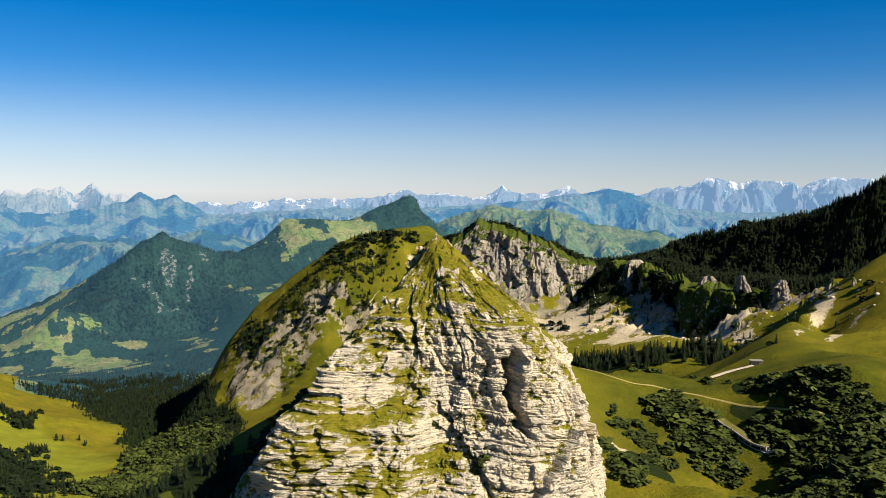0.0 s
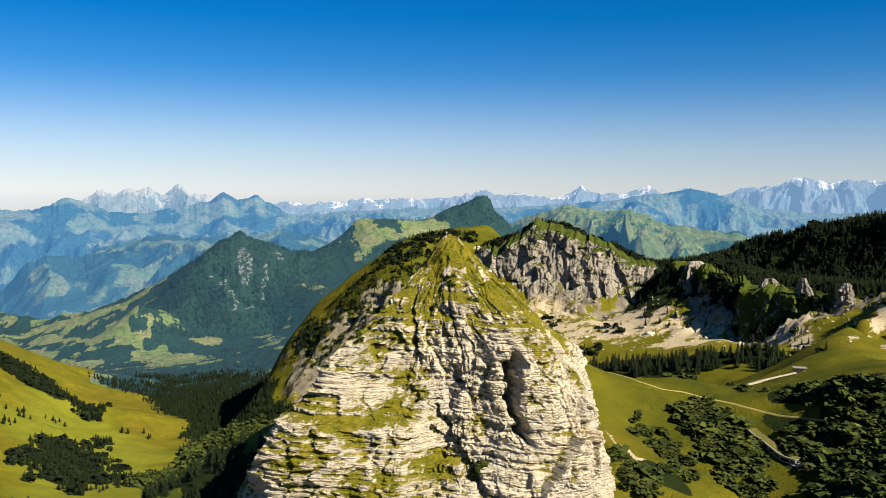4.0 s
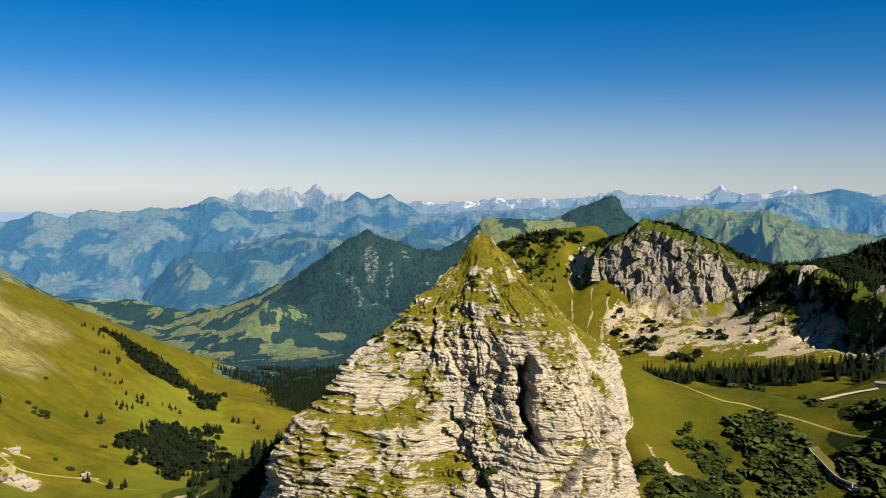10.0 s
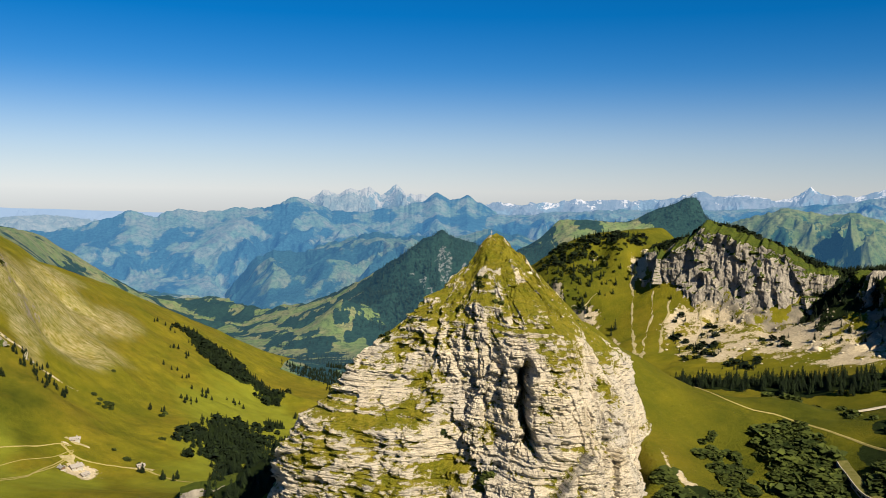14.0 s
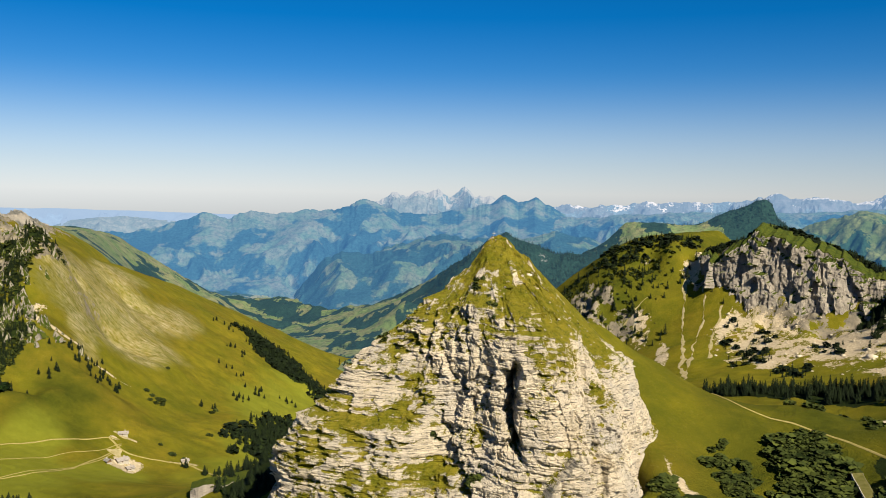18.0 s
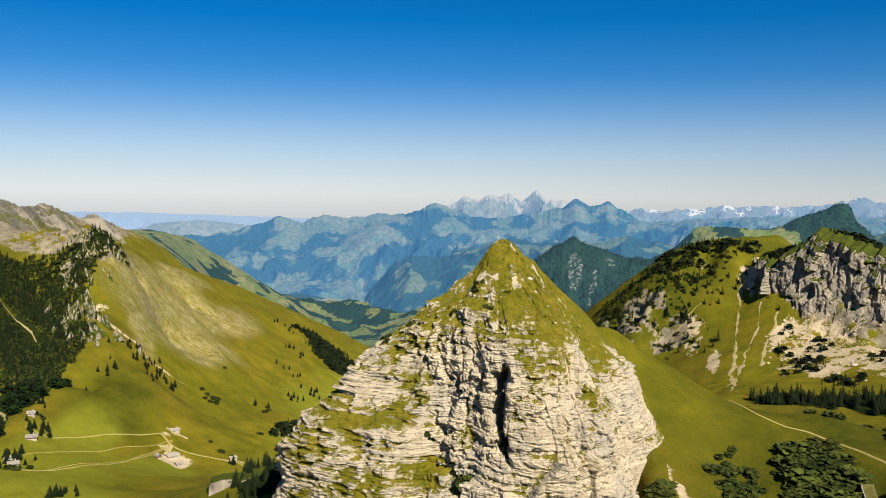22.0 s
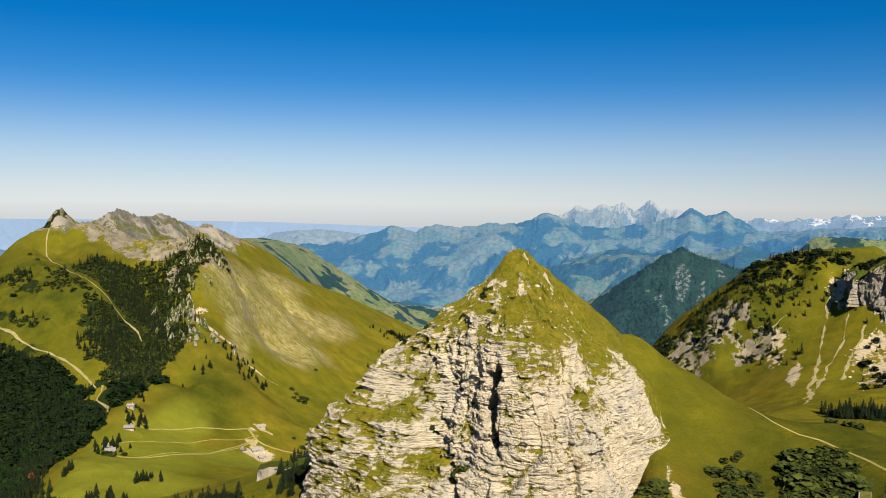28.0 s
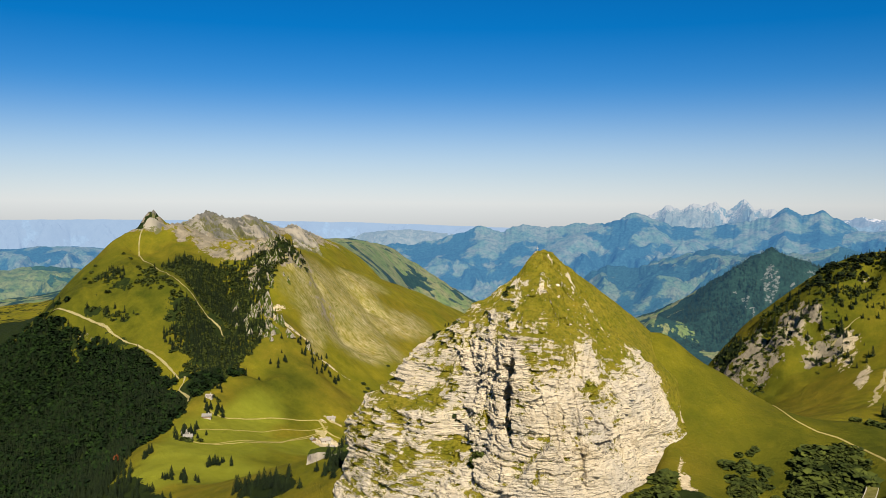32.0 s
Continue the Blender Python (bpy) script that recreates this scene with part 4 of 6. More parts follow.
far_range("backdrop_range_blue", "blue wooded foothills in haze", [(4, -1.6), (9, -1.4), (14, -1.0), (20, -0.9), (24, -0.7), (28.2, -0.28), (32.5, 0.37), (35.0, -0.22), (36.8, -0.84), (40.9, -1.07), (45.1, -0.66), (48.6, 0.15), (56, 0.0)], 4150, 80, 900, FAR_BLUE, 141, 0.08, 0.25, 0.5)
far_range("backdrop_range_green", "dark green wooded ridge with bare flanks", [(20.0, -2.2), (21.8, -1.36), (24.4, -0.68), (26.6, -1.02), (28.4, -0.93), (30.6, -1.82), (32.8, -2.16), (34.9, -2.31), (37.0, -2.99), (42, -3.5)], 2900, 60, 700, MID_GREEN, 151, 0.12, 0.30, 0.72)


# ---- crags and walls of rock ----
def rock_noise(S, H, seed):
    """How far beds and blocks of limestone stand out, over a wall's length and height."""
    rng = np.random.RandomState(seed)
    tilt = H + 1.5 * np.sin(S / 23.0 + seed) + fbm(S, H, 18, 3, seed) * 1.5
    tops = np.cumsum(rng.uniform(1.5, 6.0, 80)) - 20
    bed = np.searchsorted(tops, tilt)
    out = rng.uniform(-0.8, 0.8, 100)[bed % 100]
    cell = np.floor(S / rng.uniform(3, 9, 100)[bed % 100] + rng.uniform(0, 9, 100)[bed % 100])
    block = (np.sin(cell * 12.9898 + bed * 78.233) * 43758.5453) % 1.0
    rib = fbm(S, H * 0.25, 16, 4, seed + 9, 0.6, True)
    return out * 0.35 + (block - 0.5) * 0.5 + rib * 1.6 + facets(S + fbm(S, H, 8, 2, seed) * 2, H, 19, seed + 3, 1.7, 3.6, 0.28) + facets(S, H, 5, seed + 4, 1.5, 0.45, 0.2) + fbm(S, H, 4, 3, seed + 5) * 0.6


GREY = Nodes("grey limestone wall")
_c = GREY.mix(GREY.noise(0.07, 9, 0.7), (0.31, 0.28, 0.24), (0.17, 0.155, 0.135))
_c = GREY.mix(GREY.noise(0.10, 8, 0.7, (1, 1, 0.2), 0.5, 0.7), _c, (0.37, 0.335, 0.28))
_c = GREY.mix(GREY.noise(0.3, 8, 0.75, (1, 1, 0.5), 0.52, 0.66), _c, (0.075, 0.07, 0.07))
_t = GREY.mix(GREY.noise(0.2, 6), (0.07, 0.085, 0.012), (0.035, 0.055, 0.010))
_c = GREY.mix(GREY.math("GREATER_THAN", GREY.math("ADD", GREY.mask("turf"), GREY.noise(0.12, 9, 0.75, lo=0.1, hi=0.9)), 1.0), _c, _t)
GREY = GREY.done(_c, 0.95, GREY.noise(0.5, 9, 0.75), 0.9, 1.0)


def cliff_wall(name, label, foot, brink, seed, rough=1.0, green=1.0, growth_shade=0.0):
    """A steep wall between a foot line and a brink line, with a cap that runs back into the hill."""
    foot, brink = np.array(foot, float), np.array(brink, float)
    run = np.concatenate([[0], np.cumsum(np.hypot(*np.diff(foot[:, :2], axis=0).T))])
    s = np.linspace(0, run[-1], int(run[-1] / 1.0))
    F = np.stack([np.interp(s, run, foot[:, k]) for k in range(3)], -1)
    T = np.stack([np.interp(s, run, brink[:, k]) for k in range(3)], -1)
    T[:, 2] += fbm(s, 0 * s, 14, 4, seed + 2, 0.6) * 3.0 * rough
    v = np.concatenate([np.linspace(-0.12, 0.93, 75), np.linspace(0.94, 1.0, 8), [1.3]])
    Sg, Vg = np.meshgrid(s, v)
    back = np.clip(Vg, 0, 0.93) * 0.45 + np.clip(Vg - 0.93, 0, 1) / 0.07 * 0.58
    P = F[None] * (1 - back)[..., None] + T[None] * back[..., None]
    P[..., 2] = F[None, :, 2] + (T - F)[None, :, 2] * np.minimum(Vg, 1.0) - np.clip(Vg - 1.0, 0, 1) * 30
    d = np.gradient(F[:, :2], axis=0)
    nrm = np.stack([d[:, 1], -d[:, 0]], -1)
    nrm /= np.linalg.norm(nrm, axis=-1, keepdims=True) + 1e-9
    side = np.sign(np.sum((T - F)[:, :2] * nrm))
    bulge = rock_noise(Sg, P[..., 2] - 300, seed) * rough * np.clip((1.0 - Vg) * 8, 0, 1)
    P[..., :2] -= side * nrm[None] * bulge[..., None]
    n3 = np.cross(np.gradient(P, axis=0), np.gradient(P, axis=1))
    nz = np.abs(n3[..., 2]) / (np.linalg.norm(n3, axis=-1) + 1e-9)
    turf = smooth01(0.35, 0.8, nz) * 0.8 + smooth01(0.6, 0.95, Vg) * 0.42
    ob = grid_mesh(name, P[..., 0], P[..., 1], P[..., 2], GREY, dict(turf=np.clip(turf * green + growth_shade, 0, 1)), smooth=False)
    return tagged(ob, label, "cliff", kind="structure")


cliff_wall("cliff_face", "grey limestone cliff face with shrubs on its brink",
           [(222, 566, 327), (236, 535, 316), (252, 513, 306), (277, 487, 304), (301, 465, 303), (327, 448, 304), (346, 445, 311), (368, 446, 320)],
           [(236, 596, 362), (247, 575, 363), (277, 558, 389), (303, 536, 387), (325, 512, 379), (348, 492, 362), (365, 478, 352), (385, 470, 346)], 7, 1.2)
# the last value adds dark growth colour, partly standing in for deep shade
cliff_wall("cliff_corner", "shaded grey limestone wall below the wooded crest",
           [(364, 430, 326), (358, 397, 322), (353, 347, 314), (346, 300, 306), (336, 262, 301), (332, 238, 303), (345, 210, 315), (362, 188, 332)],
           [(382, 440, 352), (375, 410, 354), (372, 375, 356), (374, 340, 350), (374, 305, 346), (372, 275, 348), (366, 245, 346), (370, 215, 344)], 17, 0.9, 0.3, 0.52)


CREST = Nodes("streaked hazy crest limestone")
_c = CREST.mix(CREST.noise(0.10, 8, 0.7), (0.165, 0.155, 0.125), (0.10, 0.097, 0.082))
_c = CREST.mix(CREST.mask("streak"), _c, (0.28, 0.255, 0.21))
_t = CREST.mix(CREST.noise(0.15, 8, 0.7), (0.090, 0.094, 0.026), (0.135, 0.125, 0.050))
_c = CREST.mix(CREST.math("GREATER_THAN", CREST.math("ADD", CREST.mask("turf"), CREST.noise(0.16, 9, 0.75, lo=0.2, hi=0.8)), 1.0), _c, _t)
# the faint blue emission paints air haze over the crest rock
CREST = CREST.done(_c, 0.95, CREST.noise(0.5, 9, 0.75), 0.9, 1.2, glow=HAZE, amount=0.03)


def crest_flank(name, label, foot, brink, seed):
    """The bare side of a serrated crest, with tilted beds that run down across it."""
    foot, brink = np.array(foot, float), np.array(brink, float)
    run = np.concatenate([[0], np.cumsum(np.hypot(*np.diff(brink[:, :2], axis=0).T))])
    s = np.linspace(0, run[-1], int(run[-1] / 1.6))
    F, T = (np.stack([np.interp(s, run, a[:, k]) for k in range(3)], -1) for a in (foot, brink))
    T[:, 2] += fbm(s, 0 * s, 9, 4, seed + 2, 0.6) * 1.6
    v = np.concatenate([np.linspace(-0.15, 1, 90), [1.06, 1.2]])
    Sg, Vg = np.meshgrid(s, v)
    lerp = np.minimum(Vg, 1.0)[..., None] + np.maximum(Vg - 1.0, 0)[..., None] * 0.5
    P = F[None] * (1 - lerp) + T[None] * lerp
    q = P[..., 2] + 0.31 * Sg
    bed = fbm(q + fbm(Sg, P[..., 2], 25, 3, seed) * 2.5, Sg * 0.08, 9, 4, seed + 5, 0.6, True)
    gap = fbm(Sg, P[..., 2] * 0.5, 40, 4, seed + 7, 0.6, True)
    inner = np.clip((1 - Vg) * 7, 0, 1) * np.clip((Vg + 0.2) * 5, 0, 1)
    P[..., 2] += inner * ((bed - 0.4) * 3.6 + (gap - 0.5) * 5.0 + 3.0 * np.sin(np.pi * np.clip(Vg, 0, 1))) - np.maximum(Vg - 1.0, 0) * 160
    streak = smooth01(0.55, 1.05, bed) * smooth01(-0.5, 0.4, fbm(Sg, P[..., 2], 30, 3, seed + 11))
    turf = 0.56 + 0.30 * fbm(q, Sg * 0.15, 16, 4, seed + 9) - 0.35 * (bed - 0.4) - 0.25 * smooth01(0.7, 1.0, Vg) + 0.12 * smooth01(0.5, 0.1, Vg)
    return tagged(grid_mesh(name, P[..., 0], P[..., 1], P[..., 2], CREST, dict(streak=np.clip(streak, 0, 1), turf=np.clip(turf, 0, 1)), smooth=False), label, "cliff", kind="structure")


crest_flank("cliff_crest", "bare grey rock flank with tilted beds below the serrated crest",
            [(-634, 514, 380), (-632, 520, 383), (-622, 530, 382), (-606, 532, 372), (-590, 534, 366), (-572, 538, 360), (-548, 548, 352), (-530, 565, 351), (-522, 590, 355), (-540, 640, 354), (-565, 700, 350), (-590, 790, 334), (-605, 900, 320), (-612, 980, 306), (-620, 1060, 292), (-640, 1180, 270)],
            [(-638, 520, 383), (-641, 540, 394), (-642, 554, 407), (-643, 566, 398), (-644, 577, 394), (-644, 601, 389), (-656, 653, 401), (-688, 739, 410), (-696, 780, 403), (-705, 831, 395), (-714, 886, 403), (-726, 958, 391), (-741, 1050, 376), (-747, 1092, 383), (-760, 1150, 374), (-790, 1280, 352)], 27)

cliff_wall("cliff_ledge", "low pale limestone step above the lower forest",
           [(-126, 2, 288), (-116, 5, 288), (-107, 8, 289), (-97, 12, 291)], [(-128, 12, 301), (-118, 15, 303), (-109, 18, 304), (-99, 22, 305)], 47, 0.5)

def crag_mesh(name, seed, rows=18, cols=26, blunt=0.75, grown=0.54, broken=0.0):
    """A ribbed, pointed rock one metre high and about one wide, standing on the origin."""
    v, a = np.meshgrid(np.linspace(-0.25, 1, rows), np.linspace(0, 2 * np.pi, cols + 1)[:-1], indexing="ij")
    r = 0.5 * np.clip(1.02 - v, 0, 2) ** blunt
    cx, cy = np.cos(a), np.sin(a)
    r = r * (1 + 0.45 * fbm(cx * 1.5 + v * 0.4, cy * 1.5, 0.9, 3, seed, 0.6) + (0.25 - 0.2 * min(1, broken)) * fbm(cx * 3, cy * 3 + v * 2.5, 0.7, 3, seed + 5, 0.6, True) * np.clip(1.1 - v, 0, 1))
    r = r * (1 + 0.35 * np.cos(2 * a + seed)) + 0.06 * np.sin(v * 23 + 3 * fbm(cx, cy, 1, 2, seed)) * np.clip(1 - v, 0, 1) * 0.3
    if broken:
        fade = np.clip((1 - v) * 5, 0, 1) * broken
        r = r + fade * 0.035 * (facets(a * 9, v * 30, 6.5, seed, 1.4, 1.6, 0.25) + facets(a * 9, v * 30 + 3, 2.6, seed + 1, 0.8, 0.9, 0.25))
    lean = 0.22 * v
    return grid_mesh(name, r * cx + lean * math.cos(seed), r * cy + lean * math.sin(seed), v, GREY, dict(turf=np.clip(grown + 0.35 * fbm(cx * 2, cy * 2 + v * 3, 1, 2, seed + 8), 0, 1)), smooth=False, closed=True)


def place(ob, x, y, z, sx, sy, sz, turn=0.0):
    ob.matrix_basis = Matrix.LocRotScale((x, y, z), Euler((0, 0, radians(turn))), (sx, sy, sz))
    return ob


CRAGS4 = [crag_mesh("rock_outcrop", s) for s in (1, 2, 3, 4)]
for ob in CRAGS4:
    tagged(ob, "weathered grey limestone outcrop on a steep slope", "rock", "rock outcrops")
PINNACLES = [(366, 373, 308, 34, 24, 50, 20), (370, 268, 294, 32, 24, 58, 30), (361, 222, 308, 15, 14, 49, 10), (373, 193, 320, 24, 17, 36, 0), (362, 325, 306, 16, 12, 36, 0)]
for k, (x, y, z, sx, sy, sz, turn) in enumerate(PINNACLES):
    ob = crag_mesh("rock_pinnacle", 20 + k, 80, 110, 0.42, 0.16, 1.6)
    tagged(place(ob, x, y, z, sx, sy, sz, turn), "tall grey limestone pinnacle at the foot of the crest", "rock", "rock pinnacles")

rng = random.Random(4)
spots = []
for line, n, spread, size in (([(-450, 536), (-438, 485), (-414, 434), (-396, 412), (-385, 395)], 84, 9, 8), ([(-396, 412), (-370, 420), (-340, 430)], 8, 5, 5),
                              ([(-500, 545), (-470, 540), (-450, 536)], 10, 7, 6),
                              ([(380, 120), (330, 180)], 8, 20, 6)):
    for k in range(n):
        u = rng.random() * (len(line) - 1)
        a, b = line[int(u)], line[int(u) + 1]
        f = u - int(u)
        spots.append((a[0] + (b[0] - a[0]) * f + rng.gauss(0, spread), a[1] + (b[1] - a[1]) * f + rng.gauss(0, spread), size * rng.uniform(0.4, 1.1)))
for k, (x, y, s) in enumerate(spots):
    z = float(height_at(x, y))
    m = Matrix.LocRotScale((x, y, z - 0.15 * s), Euler((rng.gauss(0, 0.12), rng.gauss(0, 0.12), rng.uniform(0, 6.3))), (s * rng.uniform(0.6, 1.1), s * 0.7, s * rng.uniform(0.8, 1.5)))
    if k < 4:
        CRAGS4[k].matrix_basis = m
    else:
        copy_thing(CRAGS4[k % 4], m @ Matrix.Diagonal([1 / v for v in CRAGS4[k % 4].scale] + [1]))


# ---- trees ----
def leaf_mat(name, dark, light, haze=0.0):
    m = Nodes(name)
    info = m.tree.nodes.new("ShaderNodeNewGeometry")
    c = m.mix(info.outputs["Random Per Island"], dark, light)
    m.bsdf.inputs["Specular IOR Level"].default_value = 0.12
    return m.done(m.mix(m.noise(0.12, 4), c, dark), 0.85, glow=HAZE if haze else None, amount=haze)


# needle colour lowered towards black, with forest shade put into it
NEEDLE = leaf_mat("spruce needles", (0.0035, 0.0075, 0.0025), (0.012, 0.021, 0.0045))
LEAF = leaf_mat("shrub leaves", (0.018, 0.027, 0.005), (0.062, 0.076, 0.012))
# paler, bluer copy of the needles; its faint glow paints in air haze
HAZED_NEEDLE = leaf_mat("hazed distant spruce needles", (0.005, 0.012, 0.008), (0.022, 0.040, 0.022), 0.055)
# leaf colour cut far below beech green to carry the slope's shade
BROAD_SHADE = leaf_mat("shade-darkened beech leaves", (0.0012, 0.006, 0.0008), (0.010, 0.026, 0.0024))
RUST = leaf_mat("rust red leaves", (0.12, 0.03, 0.01), (0.24, 0.06, 0.015))
BARK = Nodes("bark")
BARK = BARK.done(BARK.mix(BARK.noise(3, 5), (0.05, 0.035, 0.025), (0.10, 0.075, 0.05)), 0.95)


def conifer_arrays(seed, levels=8, arms=6):
    """Whorls of drooping boughs; one unit high."""
    rg = random.Random(seed)
    v, f = [], []
    for k in range(levels):
        z = 0.10 + 0.86 * k / levels
        r = 0.21 * (1 - z) ** 0.8 * rg.uniform(0.85, 1.2) + 0.015
        a0 = rg.random() * 6.3
        for i in range(arms):
            a = a0 + i * 6.283 / arms + rg.gauss(0, 0.16)
            rr, w = r * rg.uniform(0.75, 1.2), 0.46
            n = len(v)
            top = z + 0.13 * (1 - 0.5 * z)
            v += [(0, 0, top), (rr * 0.62 * math.cos(a - w), rr * 0.62 * math.sin(a - w), z + 0.02), (rr * math.cos(a), rr * math.sin(a), z - 0.05), (rr * 0.62 * math.cos(a + w), rr * 0.62 * math.sin(a + w), z + 0.02)]
            f += [(n, n + 1, n + 2), (n, n + 2, n + 3)]
    n = len(v)
    v += [(0, 0, 1.02), (0.02, 0, 0.9), (-0.01, 0.017, 0.9), (-0.01, -0.017, 0.9)]
    f += [(n, n + 1, n + 2), (n, n + 2, n + 3), (n, n + 3, n + 1)]
    return np.array(v), np.array(f)


def shrub_arrays(seed, clumps=46):
    """A low crown of many tilted leaf clumps; about one unit wide and high."""
    rg = random.Random(seed)
    v, f = [], []
    for k in range(clumps):
        while True:
            p = Vector((rg.uniform(-1, 1), rg.uniform(-1, 1), rg.uniform(-0.2, 1)))
            if 0.45 < p.length < 1.0:
                break
        c = Vector((p.x * 0.5, p.y * 0.5, 0.15 + p.z * 0.65))
        q = Euler((rg.uniform(-0.9, 0.9), rg.uniform(-0.9, 0.9), rg.uniform(0, 6.3))).to_matrix()
        s = rg.uniform(0.12, 0.24)
        n = len(v)
        v += [tuple(c + q @ Vector(w)) for w in ((-s, -s * 0.7, 0), (s, -s * 0.6, 0), (s * 0.8, s * 0.8, s * 0.3), (-s * 0.7, s, -s * 0.2))]
        f += [(n, n + 1, n + 2), (n, n + 2, n + 3)]
    return np.array(v), np.array(f)


def tri_mesh(name, V, F, mat):
    me = bpy.data.meshes.new(name)
    me.vertices.add(len(V))
    me.vertices.foreach_set("co", np.asarray(V, np.float32).ravel())
    me.loops.add(F.size)
    me.loops.foreach_set("vertex_index", F.astype(np.int32).ravel())
    me.polygons.add(len(F))
    me.polygons.foreach_set("loop_start", np.arange(0, F.size, 3, dtype=np.int32))
    me.update(calc_edges=True)
    me.materials.append(mat)
    return me


def scatter(name, label, shapes, P, H, W, mat, category, seed):
    """Many plants in one mesh: shapes set down at the points P with heights H and widths W."""
    rg = np.random.RandomState(seed)
    kind, turn = rg.randint(0, len(shapes), len(P)), rg.uniform(0, 6.283, len(P))
    VV, FF, n = [], [], 0
    for k, (v, f) in enumerate(shapes):
        i = np.where(kind == k)[0]
        c, s = np.cos(turn[i])[:, None], np.sin(turn[i])[:, None]
        x = (v[None, :, 0] * c - v[None, :, 1] * s) * W[i, None] + P[i, 0, None]
        y = (v[None, :, 0] * s + v[None, :, 1] * c) * W[i, None] + P[i, 1, None]
        z = v[None, :, 2] * H[i, None] + P[i, 2, None]
        VV.append(np.stack([x, y, z], -1).reshape(-1, 3))
        FF.append((f[None] + (np.arange(len(i)) * len(v))[:, None, None] + n).reshape(-1, 3))
        n += len(i) * len(v)
    return tagged(new(name, tri_mesh(name, np.concatenate(VV), np.concatenate(FF), mat)), label, category, kind="stuff")


def soft_line(pts, step=3.0):
    """A smooth line through points of the plan (Catmull-Rom)."""
    p = [np.array(q[:2], float) for q in pts]
    p = [2 * p[0] - p[1]] + p + [2 * p[-1] - p[-2]]
    out = []
    for a, b, c, d in zip(p, p[1:], p[2:], p[3:]):
        n = max(2, int(np.linalg.norm(c - b) / step))
        for k in range(n):
            t = k / n
            out.append(0.5 * (2 * b + (c - a) * t + (2 * a - 5 * b + 4 * c - d) * t * t + (3 * b - a - 3 * c + d) * t ** 3))
    out.append(p[-2])
    return np.array(out)


TRAIL = [(-630, 360), (-604, 352), (-551, 343), (-500, 330), (-463, 320), (-431, 306), (-405, 290), (-397, 278), (-396, 270), (-381, 261), (-368, 244)]
HIGH_TRAIL = [(-632, 520), (-618, 496), (-590, 470), (-561, 453), (-520, 424), (-490, 400), (-473, 400), (-448, 404), (-425, 383)]
WAYS = np.concatenate([soft_line(TRAIL), soft_line(HIGH_TRAIL)])


def points_in(spots, spacing, seed, keep=0.5, ymax=9e9, clump=0.0, clear=62):
    """Uneven points inside patches of the plan, set on the ground."""
    rg = np.random.RandomState(seed)
    out = []
    for x, y, a, b, turn in spots:
        n = int(math.pi * a * b / spacing ** 2 * 1.25)
        r, t = np.sqrt(rg.rand(n)) * 1.2, rg.rand(n) * 6.283
        u, v = r * np.cos(t) * a, r * np.sin(t) * b
        c, s = math.cos(radians(turn)), math.sin(radians(turn))
        out.append(np.stack([x + u * c - v * s, y + u * s + v * c], -1))
    q = np.concatenate(out)
    q = q[(patches(q[:, 0], q[:, 1], spots) + clump * fbm(q[:, 0], q[:, 1], 24, 3, 88) > keep + rg.uniform(-0.4, 0.3, len(q))) & (np.hypot(q[:, 0], q[:, 1] + 30) > clear) & (q[:, 1] < ymax)]
    q = q[np.array([np.min(np.hypot(WAYS[:, 0] - x, WAYS[:, 1] - y)) > 7.0 for x, y in q], bool)]
    return np.column_stack([q, height_at(q[:, 0], q[:, 1]) - 0.3])


SPRUCE = [conifer_arrays(s) for s in range(5)]
SHRUB = [shrub_arrays(s) for s in range(5)]
NEAR_WOODS = [w for w in WOODS if w[1] < 1200 and w[0] > -800 and not (50 < w[0] < 300 and w[1] < 300)]
SADDLE_WOODS = [(212, 290, 20, 64, 41), (262, 208, 20, 60, 35), (288, 150, 14, 40, 20)]
rg = np.random.RandomState(8)
GULLY = [w for w in NEAR_WOODS if -600 < w[0] < -360 and w[1] > 310]
LOW_WOODS = [w for w in NEAR_WOODS if w[0] < -330 and w[1] <= 310 or w[0] < -600]
P = points_in([w for w in NEAR_WOODS if w not in GULLY and w not in LOW_WOODS], 5.0, 3, clump=0.35)
H = rg.uniform(3.6, 8.0, len(P))
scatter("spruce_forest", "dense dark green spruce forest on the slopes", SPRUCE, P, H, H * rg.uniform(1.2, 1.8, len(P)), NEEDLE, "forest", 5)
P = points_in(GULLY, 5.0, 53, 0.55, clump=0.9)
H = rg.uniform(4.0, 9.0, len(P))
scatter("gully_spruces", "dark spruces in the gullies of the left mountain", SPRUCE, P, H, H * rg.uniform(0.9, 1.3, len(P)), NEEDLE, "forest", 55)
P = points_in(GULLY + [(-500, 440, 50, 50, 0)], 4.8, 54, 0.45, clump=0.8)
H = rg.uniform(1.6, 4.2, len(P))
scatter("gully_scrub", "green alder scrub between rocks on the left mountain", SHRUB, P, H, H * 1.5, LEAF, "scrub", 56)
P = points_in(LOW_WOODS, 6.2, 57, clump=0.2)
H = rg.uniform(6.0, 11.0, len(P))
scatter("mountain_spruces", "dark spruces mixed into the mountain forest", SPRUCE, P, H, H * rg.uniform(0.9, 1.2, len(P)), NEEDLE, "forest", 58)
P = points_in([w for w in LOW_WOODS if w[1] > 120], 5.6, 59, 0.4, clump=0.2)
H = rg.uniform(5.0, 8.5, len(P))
scatter("beech_forest", "broadleaf forest below the trail, slope shade in its leaf colour", SHRUB, P, H, H * rg.uniform(0.95, 1.25, len(P)), BROAD_SHADE, "forest", 60)
